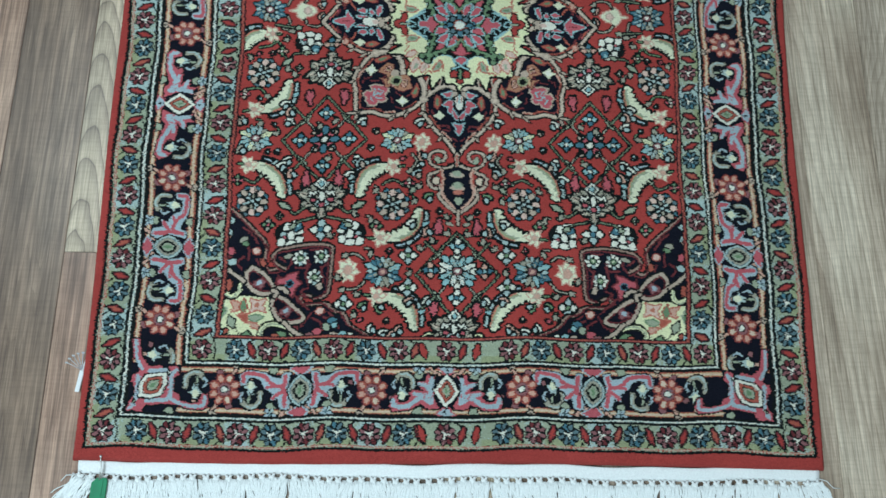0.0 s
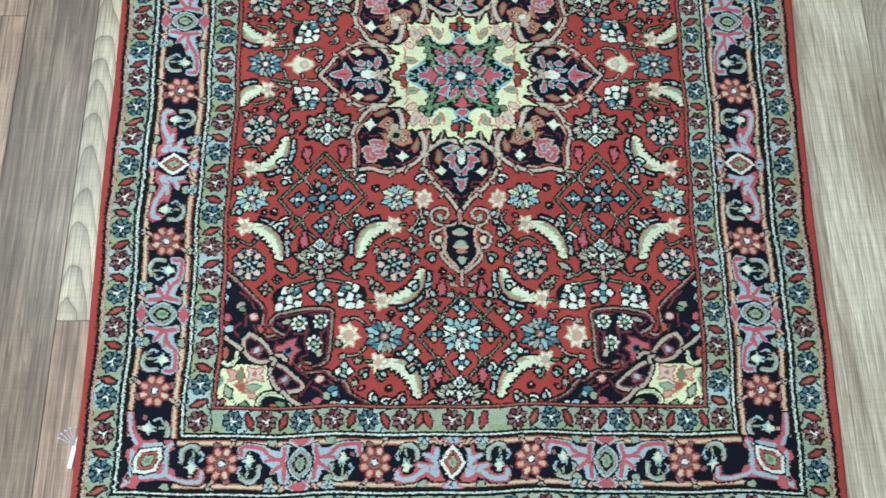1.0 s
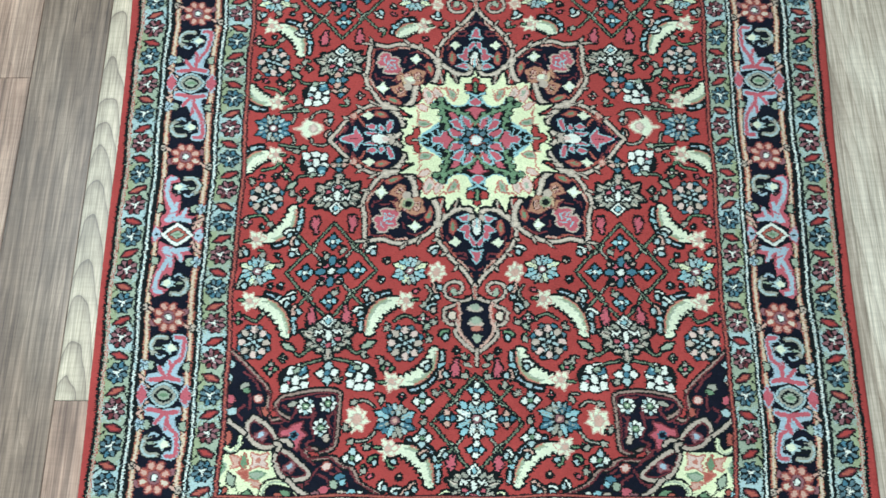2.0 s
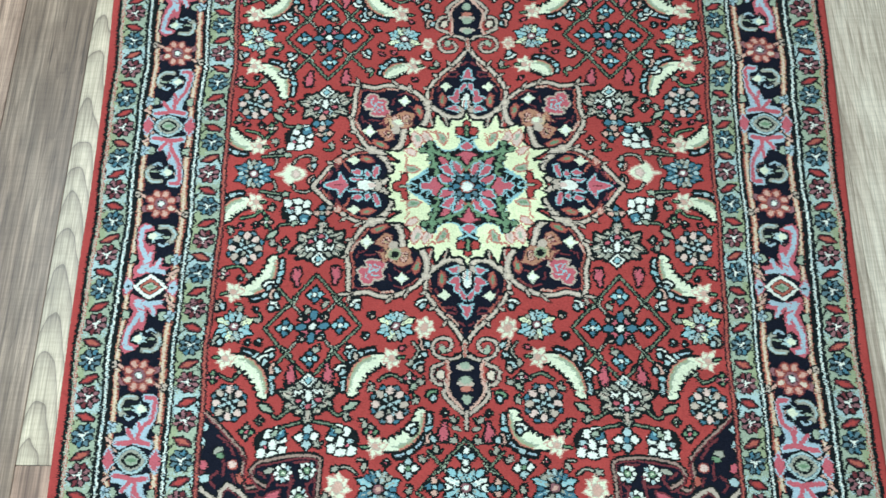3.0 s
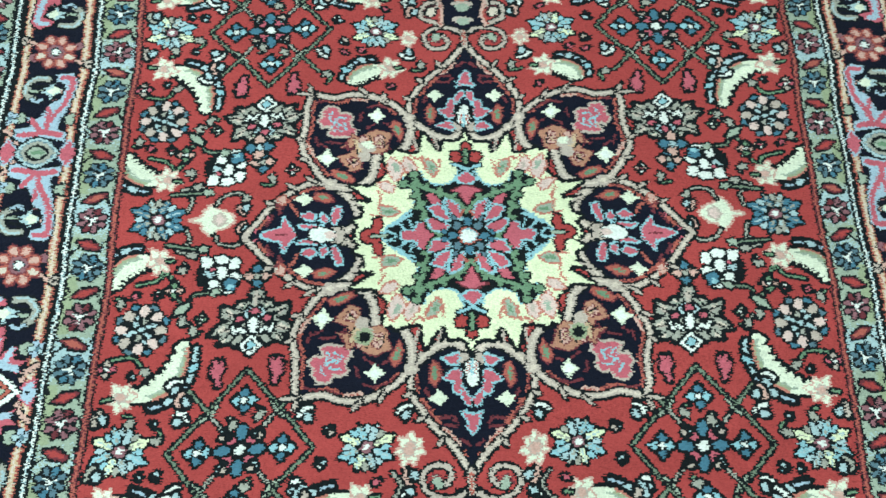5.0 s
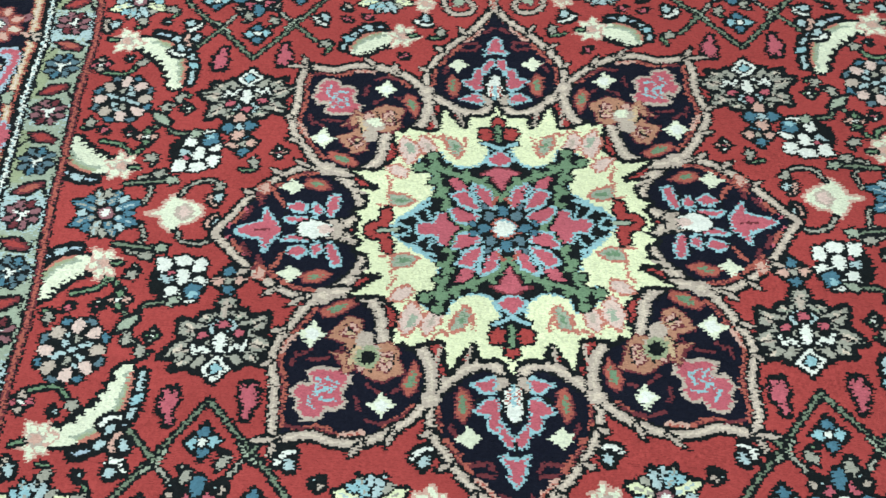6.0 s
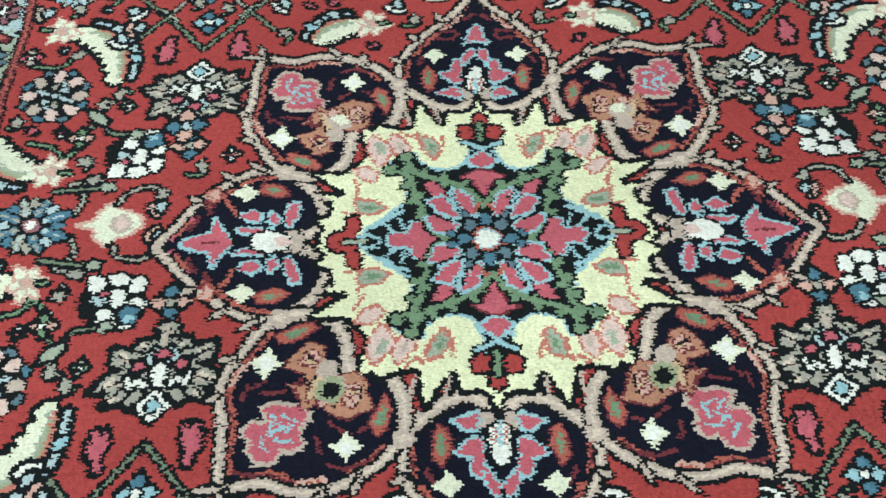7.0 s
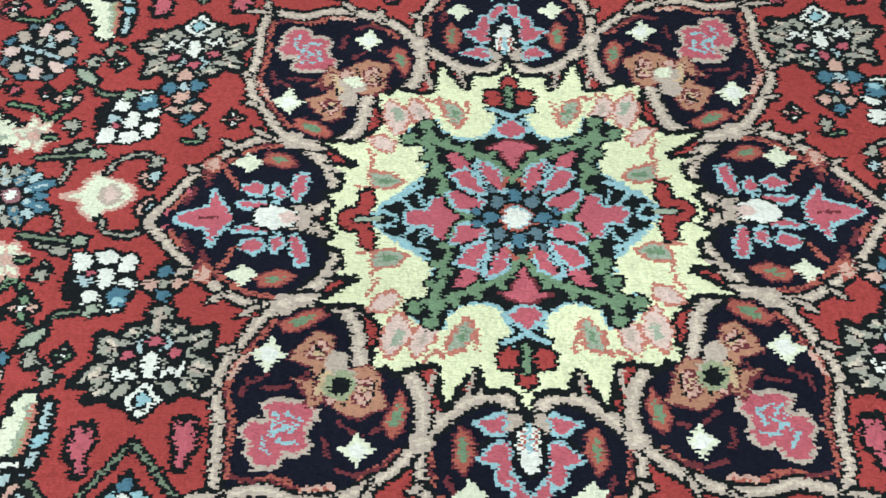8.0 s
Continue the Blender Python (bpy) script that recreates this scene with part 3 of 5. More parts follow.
# pale leaves
crescent(fld, (267, 149), (224, 104), (224, 146))
crescent(fld, (251, 37), (288, 62), (284, 36))
crescent(fld, (268, 226), (224, 269), (228, 226))
crescent(fld, (81, 225), (127, 269), (122, 226))
crescent(fld, (98, 321), (50, 281), (52, 320))
crescent(fld, (100, 396), (49, 438), (54, 394))
crescent(upp, (67, 164), (100, 148), (96, 162))
for at, turn, dye in (((228, 138), 20, IVORY), ((222, 150), 70, PEACH), ((283, 165), 80, TAN), ((52, 160), 20, IVORY), ((60, 300), 30, IVORY), ((40, 312), 80, PEACH), ((226, 224), 30, IVORY), ((126, 222), 60, MIST), ((214, 236), 70, PEACH), ((138, 238), 20, IVORY), ((50, 218), 70, IVORY), ((52, 232), 30, MIST), ((47, 210), 100, PEACH), ((38, 264), 20, GREEN), ((280, 205), 60, KHAKI)):
    bud(fld, at, turn, dye)
# blossom in pairs on either side of the pendant
def ragged(f, at, r):
    """Ivory blossom of pointed petals round a peach heart."""
    for k, d in enumerate((10, 70, 120, 170, 215, 265, 320)):
        a = radians(d)
        leaf(f, at, (at[0] + r * (0.95 + 0.15 * (k % 2)) * math.cos(a), at[1] + r * 1.2 * math.sin(a)), 0.75 * r, ECRU, 1.1, PEACH)
    f.blob(at, 0.4 * r, 0.45 * r, PEACH, 0, 0.8, TAN)


ragged(low, (47, 173), 10.5)
ragged(upp, (50, 196), 7)
vine(low, [(58, 190), (52, 200), (60, 212)], KHAKI)

# lower lattice, star and blossoms along the end of the field
lattice(fld, (0, 368), 48, 50)
star_flower(fld, (0, 362), 24, (SKY, IVORY, MIST))
fld.ring_of((0, 362), 21, 8, 5, 3.4, (IVORY, SKY), 0, 1.3)
small_flower(fld, (0, 330), 9, (SKY, IVORY), BLUE)
small_flower(fld, (0, 396), 9, (SKY, IVORY), BLUE)
small_flower(fld, (34, 362), 9, (BLUE, PEACH), SKY)
star_flower(fld, (94, 365), 24, (BLUE, SKY, KHAKI), PEACH)
ragged(fld, (138, 365), 13)
vine(fld, [(118, 350), (128, 344), (140, 346)], KHAKI)
vine(fld, [(116, 378), (126, 388), (142, 390)], KHAKI)
for at in ((62, 343), (62, 384), (140, 408)):
    small_flower(fld, at, 10, (IVORY, MIST), GREEN)
pink_hand(fld, (24, 305), 1, -1)
pink_hand(fld, (26, 412), 1)
palmette(fld, (0, 438), 29, -1)
for at, turn, dye in (((116, 408), 30, GREEN), ((96, 412), 120, GREEN), ((70, 436), 40, PEACH), ((88, 440), 10, IVORY), ((78, 444), 80, PEACH), ((104, 436), 60, IVORY), ((38, 400), 50, IVORY), ((60, 400), 20, PEACH), ((32, 444), 20, CREAM)):
    bud(fld, at, turn, dye, 0.9)

# ---- medallion ----
SIDE_OUT = [(114, 47), (124, 48), (134, 46), (143, 41), (152, 35), (160, 28), (168, 19), (176, 9), (184, 0)]
SIDE_IN = [(114, 47), (107, 43), (100, 37), (94, 31), (90, 23), (90, 15), (93, 9), (99, 5), (107, 5)]
END_OUT = [(47, 112), (48, 122), (46, 132), (40, 143), (30, 156), (22, 164), (13, 173), (6, 182), (0, 192)]
END_IN = [(47, 111), (43, 107), (38, 103), (31, 97), (21, 92), (13, 91), (7, 95), (6, 102)]
DIAG_TOP = [(48, 112), (53, 118), (59, 124), (67, 129), (75, 133), (84, 136), (95, 137), (103, 136), (112, 133), (122, 134), (133, 137)]
DIAG_SIDE = [(133, 137), (136, 125), (136, 112), (137, 101), (140, 89), (138, 78), (133, 69), (126, 58), (121, 52), (114, 47)]
DIAG_IN = [(48, 112), (46, 102), (48, 91), (52, 83), (58, 78), (66, 75), (75, 75), (77, 67), (79, 58), (83, 51), (91, 46), (101, 44), (109, 45), (114, 47)]
STAR = [(0, 98), (3, 90), (10, 87), (18, 88), (21, 77), (24, 78), (29, 84), (36, 96), (38, 84), (41, 76), (50, 76), (60, 80), (63, 76), (70, 79), (68, 68), (66, 58), (72, 51), (80, 45), (97, 46), (85, 38), (78, 34), (80, 30), (91, 31), (85, 24), (86, 17), (94, 14), (88, 8), (93, 3), (92, 0)]
med.fill(SIDE_OUT + [(107, 0), *SIDE_IN[::-1]], NAVY, 4.5, BLACK)
med.fill(END_OUT + [(0, 102), *END_IN[::-1]], NAVY, 4.5, BLACK)
med.fill(DIAG_TOP + DIAG_SIDE + DIAG_IN[::-1], NAVY, 4.5, BLACK)


def towards(pts, mid, by):
    """The line drawn in towards a point."""
    out = []
    for k, p in enumerate(pts):
        d = math.hypot(mid[0] - p[0], mid[1] - p[1])
        g = by + 0.9 * math.sin(k * 1.7)
        out.append((p[0] + g * (mid[0] - p[0]) / d, p[1] + g * (mid[1] - p[1]) / d))
    return out


# rust shading along the inner edge of the lobes, broken and uneven
for pts, mid, spans in ((SIDE_OUT, (128, 2), ((3, 17, 3.4, RUST), (20, 31, 4.4, RUST), (36, 46, 3.0, PINK))), (END_OUT, (2, 134), ((2, 12, 3.0, RUST), (15, 25, 4.4, RUST), (28, 38, 3.6, PEACH), (40, 46, 2.6, RUST))), (DIAG_TOP, (92, 96), ((6, 22, 3.0, RUST), (30, 38, 3.8, PEACH), (40, 58, 4.0, RUST))), (DIAG_SIDE, (92, 98), ((3, 28, 4.0, RUST), (28, 36, 5.0, PEACH), (36, 50, 3.4, RUST)))):
    inner = towards(bend(pts), mid, 4.6)
    for a, b, w, dye in spans:
        med.line(inner[a:b], w, dye)
        med.line(inner[a + 1:b - 2:1], 1.1, MAROON if dye == RUST else RUST)
# tan vines that bound the lobes
for pts, w in ((SIDE_OUT, 4.2), (END_OUT, 4.2), (DIAG_TOP, 4.6), (DIAG_SIDE, 4.6), (SIDE_IN, 6.4), (END_IN, 6.4), (DIAG_IN, 6.4)):
    med.line(bend(pts), w, TAN, 1.7)
    med.line(bend(pts)[3:-3], w * 0.3, SAND)
for at, r in (((114, 47), 6.0), ((47, 112), 5.4)):
    med.blob(at, r, r * 0.9, TAN, 0, 0)
    med.blob(at, r * 0.5, r * 0.4, SAND, 0, 0)
med.blob((108, 3), 7, 4, TAN, 0, 1.4)
med.blob((6, 104), 4, 5, TAN, 0, 1.4)
# short thorns on the outside
for a, b in (((67, 129), (72, 139)), ((84, 136), (93, 145)), ((133, 136), (137, 147)), ((133, 136), (148, 137)), ((140, 89), (146, 93)), ((134, 69), (143, 71)), ((143, 41), (151, 47)), ((160, 28), (168, 31)), ((36, 149), (44, 153)), ((46, 130), (53, 134)), ((22, 164), (27, 172)), ((126, 48), (136, 54))):
    leaf(med, a, b, 3.4, TAN, 1.5)
# star ground
med.fill(STAR + [(0, 0)], CREAM, 3.2)
for pts in ([(22, 79), (23, 90)], [(40, 78), (41, 92)], [(86, 26), (96, 33)]):
    med.line(pts, 2.6, BLACK)
    med.line([(pts[0][0] + 2, pts[0][1] + 2), (pts[1][0] + 3, pts[1][1])], 2.0, TAN)
GROUND = [(0, 0), (69, 0), (68, 5), (65, 8), (58, 14), (49, 21), (44, 23), (43, 33), (44, 39), (46, 43), (53, 44), (55, 48), (53, 53), (46, 59), (38, 59), (36, 51), (33, 49), (26, 46), (20, 45), (13, 49), (9, 55), (7, 61), (10, 65), (6, 67), (0, 69)]
med.fill(GROUND, BLACK, 0.8, SKY)
for pts in ([(27, 47), (20, 46), (13, 49), (9, 55), (7, 60)], [(44, 24), (49, 21), (58, 14), (66, 8)]):
    med.line(bend(pts, 4), 1.8, SKY)
# red curls and green leaves in the cream
for pts in ([(47, 75), (42, 71), (38, 73)], [(22, 70), (25, 56), (29, 55), (31, 59), (36, 63), (37, 71)], [(75, 42), (71, 36), (73, 30)], [(79, 19), (70, 18), (61, 19), (55, 21), (63, 25), (72, 29)]):
    med.line(bend(pts, 3), 2.0, CORAL)
med.fill([(36, 71), (29, 69), (25, 61), (28, 55), (33, 61)], SAGE, 1.7, CORAL)
med.fill([(32, 68), (28, 64), (28, 58), (31, 62)], GREEN)
med.fill([(72, 27), (62, 26), (56, 21), (63, 18), (71, 19)], SAGE, 1.7, CORAL)
med.fill([(69, 24), (61, 23), (59, 21), (68, 20)], GREEN)
# blushing petals at the corners of the star
for pts in ([(64, 73), (58, 69), (53, 62), (56, 54), (61, 51), (64, 57), (67, 64)], [(51, 73), (46, 69), (42, 61), (46, 56), (51, 60), (54, 67)], [(74, 49), (67, 50), (60, 45), (62, 40), (69, 42)]):
    med.fill(pts, BLUSH, 1.5, CORAL)
med.fill([(63, 68), (58, 67), (56, 60), (61, 59)], SAGE)
med.fill([(50, 68), (46, 66), (46, 60), (49, 61)], TAN)
for pts in ([(12, 78), (5, 78), (4, 70), (8, 68), (13, 72)], [(4, 85), (0, 88), (0, 79), (3, 79)], [(88, 2), (83, 6), (78, 6), (77, 15), (72, 17), (70, 9), (73, 5), (70, 1), (88, 0)]):
    med.fill(pts, RED, 1.9, BLACK)
med.line([(0, 80), (0, 68)], 3.0, GREEN, 1.3)
med.line([(79, 0), (68, 0)], 2.6, SAGE, 1.3)
med.line(bend([(11, 66), (6, 64), (0, 61)], 3), 2.6, SKY, 1.2)
for pts in ([(70, 3), (64, 4), (60, 1)], [(62, 10), (56, 13), (51, 17), (46, 19)]):
    med.line(bend(pts, 3), 2.4, SKY)
# palmettes on the four axes
med.fill([(0, 48), (4, 49), (8, 52), (4, 56), (0, 59)], PINK, 1.9, SKY)
med.fill([(0, 27), (3, 34), (6, 39), (12, 41), (6, 44), (0, 46)], PINK, 1.4, MAROON)
med.fill([(55, 1), (51, 5), (47, 4), (43, 4), (41, 11), (36, 12), (34, 7), (30, 4), (29, 0), (55, 0)], PINK, 1.6, SKY)
for pts in ([(46, 8), (48, 14)], [(52, 6), (56, 10)], [(38, 13), (36, 16)]):
    med.line(pts, 2.2, SKY)
# green vine ring
VINES = [bend([(1, 22), (6, 30), (13, 34), (20, 38), (30, 41), (38, 45), (44, 53)]), bend([(23, 0), (31, 8), (34, 18), (38, 27), (40, 37), (44, 44), (52, 48)])]
SHOOTS = (((13, 34), (8, 39)), ((24, 39), (21, 45)), ((34, 43), (33, 49)), ((34, 18), (40, 14)), ((38, 27), (44, 24)), ((41, 38), (47, 35)), ((20, 38), (25, 34)), ((38, 27), (34, 32)))
for pts in VINES:
    med.line(pts, 6.8, BLACK)
for a, b in SHOOTS:
    leaf(med, a, b, 5.0, GREEN, 1.5)
for at in ((44, 56), (53, 48), (43, 47)):
    med.blob(at, 3.8, 3.4, GREEN, 0, 1.5)
for pts in VINES:
    med.line(pts, 3.5, GREEN)
for at in ((44, 53), (48, 47)):
    med.line([at, (at[0] + 2, at[1] + 1)], 1.3, BLACK)
med.fill([(20, 25), (26, 25), (30, 31), (34, 38), (29, 38), (25, 36), (22, 31)], PINK, 1.5, BLACK)
# middle flower
med.fill([(15, 14), (25, 17), (31, 25), (24, 28), (18, 21)], PINK, 1.7, SKY)
med.fill([(33, 14), (26, 16), (16, 9), (18, 3), (28, 5)], PINK, 1.8, SKY)
med.fill([(5, 15), (11, 17), (15, 26), (17, 33), (8, 28)], PINK, 1.6, SKY)
med.line([(33, 18), (20, 12)], 1.7, BLACK)
med.line([(20, 31), (15, 20)], 1.9, SKY)
med.line([(17, 29), (14, 20)], 1.3, BLACK)
med.line([(3, 23), (6, 18)], 2.2, RUST)
med.ring_of((0, 0), 19.5, 8, 2.6, 2.0, (BLUE, SLATE), 10, 1.0)
med.blob((0, 0), 15.5, 15, BLACK, edge=0)
med.ring_of((0, 0), 12.6, 8, 3.8, 3.2, (BLUE, SLATE), 0, 0.7)
med.blob((0, 0), 8.2, 7.8, RUST, edge=0)
med.blob((0, 0), 6.0, 5.6, IVORY, edge=1.1, edge_dye=SKY)
# corner lobes: pink rose, pale stars, rust foliage
med.fill([(97, 114), (101, 117), (107, 116), (110, 122), (118, 123), (122, 118), (121, 113), (125, 109), (121, 103), (116, 105), (113, 102), (117, 96), (111, 94), (103, 95), (96, 94), (94, 100), (99, 106)], PINK, 2.2, TAN)
for pts in ([(102, 112), (108, 113), (111, 108), (106, 105)], [(113, 118), (117, 112), (112, 107), (113, 103)], [(104, 108), (101, 102), (107, 99)], [(108, 104), (112, 99)]):
    med.line(pts, 1.6, SKY)
for at, g in (((75, 115), 0.85), ((118, 72), 0.95)):
    med.fill([(at[0] + g * r * math.cos(radians(a)), at[1] + g * r * math.sin(radians(a))) for a, r in zip(range(0, 360, 45), (10, 5.6, 9.6, 5.2, 9.4, 5.8, 9, 5.2))], ECRU)
    med.blob(at, 4.2 * g, 4.0 * g, IVORY, 0, 0)
for pts, dye in (([(62, 96), (66, 88), (66, 82), (72, 77), (82, 79), (88, 70), (90, 62), (97, 60), (104, 67), (108, 74), (98, 77), (94, 84), (106, 83), (99, 89), (97, 97), (90, 92), (83, 98), (76, 101), (70, 99)], AMBER), ([(72, 96), (69, 88), (71, 83), (76, 84), (77, 93)], PEACH), ([(101, 72), (94, 74), (91, 68), (95, 64)], PEACH), ([(95, 92), (89, 88), (88, 79), (93, 79)], GOLD), ([(92, 72), (95, 68), (98, 72)], GOLD), ([(73, 92), (72, 86), (75, 86)], GOLD), ([(88, 95), (84, 92), (87, 87), (91, 90)], PEACH)):
    med.fill(pts, dye, 0.9, MAROON)
for pts in ([(82, 95), (79, 86)], [(96, 85), (91, 77)], [(70, 94), (69, 84)], [(99, 66), (93, 70)], [(85, 80), (90, 84)]):
    med.line(pts, 1.5, BLACK)
med.blob((84, 84), 7.4, 5.6, TAN, 20, 0)
med.blob((83, 86), 5.0, 3.6, ECRU, 20, 0)
med.blob((86, 75), 5.6, 5.4, TAN, 0, 0)
for pts in ([(55, 106), (60, 110), (64, 104), (59, 95), (56, 89), (53, 97)], [(94, 53), (103, 59), (112, 61), (115, 57), (105, 51), (96, 49)]):
    med.fill(pts, RUST, 0.9, MAROON)
    mid = np.mean(np.asarray(pts), 0)
    med.fill([tuple(mid + 0.55 * (np.asarray(p) - mid)) for p in pts], GREEN)
for pts in ([(98, 94), (102, 86), (100, 80)], [(107, 87), (118, 88)], [(118, 82), (124, 86)], [(77, 107), (84, 102)], [(66, 106), (70, 108)], [(66, 123), (75, 126), (84, 124)], [(118, 130), (128, 128)], [(128, 92), (126, 84)], [(88, 118), (90, 110)]):
    med.line(pts, 2.0, MAROON)
low.blob((84, 86), 4.6, 4.4, BLACK, 0, 1.8, LEAF)
# side lobes
for pts in ([(104, 25), (108, 26), (111, 19), (112, 11), (109, 10), (105, 17)], [(115, 15), (120, 19), (121, 13), (117, 11)], [(125, 17), (130, 20), (137, 17), (134, 14), (127, 13)], [(119, 8), (139, 8), (134, 5), (120, 6)], [(144, 5), (147, 8), (151, 15), (153, 6), (158, 5), (167, 2), (170, 0), (142, 0)]):
    med.fill(pts, PINK, 1.6, SKY)
for pts in ([(113, 10), (113, 22)], [(123, 9), (123, 18)], [(139, 11), (138, 18)], [(141, 0), (142, 8)]):
    med.line(pts, 1.5, BLACK)
med.line([(148, 0), (158, 0)], 1.6, MAROON)
med.fill([(110, 4), (121, 7), (129, 4), (131, 0), (110, 0)], IVORY, 1.5)
med.blob((113, 0), 4.6, 3.4, BLUSH, 0, 0)
med.fill([(135 + r * math.cos(radians(a)), 32 + r * math.sin(radians(a))) for a, r in zip(range(0, 360, 45), (8.4, 4.6, 7, 4.4, 8, 4.6, 6.6, 4.4))], ECRU)
med.fill([(109, 32), (117, 38), (126, 38), (128, 33), (117, 29)], RUST, 0.9, MAROON)
med.fill([(114, 33), (119, 36), (124, 36), (120, 32)], GREEN)
for pts, dye in (([(146, 27), (143, 24), (140, 18)], RUST), ([(158, 28), (153, 25), (155, 19)], MAROON), ([(166, 14), (171, 7)], RUST), ([(160, 18), (165, 10)], MAROON)):
    med.line(pts, 2.6, dye)
med.fill([(157, 34), (152, 36), (150, 30), (154, 27)], PEACH, 1.2, RUST)
# end lobes
med.fill([(23, 104), (17, 102), (11, 100), (10, 103), (12, 106), (11, 108), (16, 108), (19, 106)], PINK, 1.6, SKY)
med.fill([(12, 112), (17, 115), (22, 120), (14, 122), (15, 127), (12, 131), (9, 130), (9, 120), (9, 114)], PINK, 1.6, SKY)
med.fill([(7, 127), (4, 132), (1, 136), (2, 140), (5, 139), (8, 133)], PINK, 1.5, SKY)
med.fill([(7, 145), (4, 147), (0, 147), (0, 161), (3, 157), (4, 151)], PINK, 1.8, SKY)
med.line([(7, 108), (7, 124)], 2.2, BLACK)
med.line([(17, 111), (22, 114)], 1.6, BLACK)
med.line([(0, 138), (0, 144)], 2.2, BLACK)
med.fill([(5, 107), (0, 105), (0, 126), (3, 124), (5, 116)], IVORY, 1.5)
med.line([(3, 107), (2.4, 115)], 1.5, RUST)
med.line([(0, 104), (0, 116)], 2.0, SKY)
med.fill([(26 + r * math.cos(radians(a)), 135 + r * math.sin(radians(a))) for a, r in zip(range(0, 360, 45), (8, 4.6, 6.6, 4.6, 8, 4.4, 7, 4.4))], ECRU)
med.fill([(30, 106), (26, 108), (24, 117), (29, 126), (33, 122), (32, 112)], RUST, 0.9, MAROON)
med.blob((29, 116), 1.8, 5.6, GREEN, 0, 0)
for pts in ([(25, 150), (18, 149)], [(22, 155), (13, 156)], [(33, 134), (36, 128)], [(15, 149), (12, 153)], [(8, 166), (3, 170)]):
    med.line(pts, 2.4, MAROON)
# pendants at both ends
BODY = [(0, 199), (10, 203), (19, 210), (17, 217), (16, 229), (18, 241), (14, 252), (7, 261), (0, 268)]
med.fill(BODY, NAVY, 1.5, BLACK)
med.line(bend([(0, 192), (1, 200), (6, 205), (13, 208), (23, 208), (32, 204), (36, 197), (34, 189), (27, 185), (18, 186), (15, 192), (18, 198), (25, 200)]), 3.2, TAN, 1.8)
med.blob((25, 197), 3.4, 5.2, SAGE, 20, 1.4)
med.line(bend([(20, 196), (27, 191), (31, 198)], 3), 1.6, MAROON)
med.line([(0, 188), (0, 204)], 4.6, TAN, 1.8)
med.line([(0, 190), (0, 205)], 2, RUST)
med.line(bend([(20, 211), (28, 215), (36, 219), (37, 229), (31, 236), (22, 236)]), 3.4, TAN, 1.8)
med.line(bend([(22, 232), (22, 241), (25, 246), (20, 254), (11, 262), (0, 270)]), 3.8, TAN, 1.9)
med.line(bend([(20, 210), (18, 220), (19, 232), (20, 243), (14, 253), (5, 262)]), 3.0, PEACH)
med.line(bend([(22, 212), (20, 222), (21, 234)]), 1.6, RUST)
med.blob((28, 226), 6.4, 7.4, MAROON, 0, 0)
med.blob((28, 226), 4.2, 5.0, SAND, 0, 1.8)
med.line([(0, 266), (0, 284)], 3.4, TAN, 1.7)
for v, w, h, dye in ((217, 10, 4.0, TAN), (215, 6, 4.0, SAGE), (235, 10, 3.4, TAN), (231, 6.5, 4.6, SAGE), (241, 6.5, 3.2, CORAL), (252, 5, 6.0, SAGE)):
    med.blob((0, v), w, h, dye, 0, 0)
med.line([(6, 246), (0, 247)], 1.4, BLACK)
med.blob((11, 284), 5, 2, KHAKI, -20, 1.4)


# ---- corner pieces ----
CORNER = [(296, 280), (286, 287), (271, 300), (254, 316), (244, 325), (240, 336), (241, 352), (235, 362), (226, 358), (231, 348), (224, 338), (212, 334), (194, 332), (176, 332), (158, 335), (157, 351), (159, 371), (160, 389), (164, 397), (180, 400), (192, 396), (194, 402), (187, 407), (172, 407), (159, 409), (150, 417), (138, 421), (130, 432), (120, 440), (100, 450)]
fld.fill(CORNER + [(296, 452)], NAVY)
for pts in ([(293, 281), (279, 293), (262, 308), (245, 324), (240, 333), (241, 344), (241, 354), (236, 363), (226, 361), (218, 359)], [(216, 361), (227, 355), (232, 346), (224, 337), (212, 334), (194, 331), (176, 331), (158, 335), (158, 351), (159, 371), (160, 389), (165, 398), (177, 400)], [(181, 397), (190, 395), (194, 401), (187, 407), (172, 407), (159, 408), (150, 417), (138, 420), (130, 432), (120, 439), (100, 448)]):
    fld.line(bend(pts, 4), 2.6, UMBER, 1.7)
    inside = towards(pts, (222, 400), 4.2)
    fld.line(bend(inside, 3), 2.0, MAROON)
# small flowers in the bay of the corner
for at in ((197, 348), (171, 347), (179, 373)):
    fld.ring_of(at, 6.6, 8, 3.2, 2.3, (IVORY, IVORY, MIST), 0, 0.9)
    fld.blob(at, 3.4, 3.2, GREEN, 0, 1.2)
    fld.blob(at, 1.4, 1.4, ECRU, 0, 0)
for at in ((252, 340), (168, 416)):
    fld.blob(at, 6.2, 5.6, MAROON, 0, 0)
    fld.blob(at, 4.2, 3.8, BLUSH, 0, 0.8, RUST)
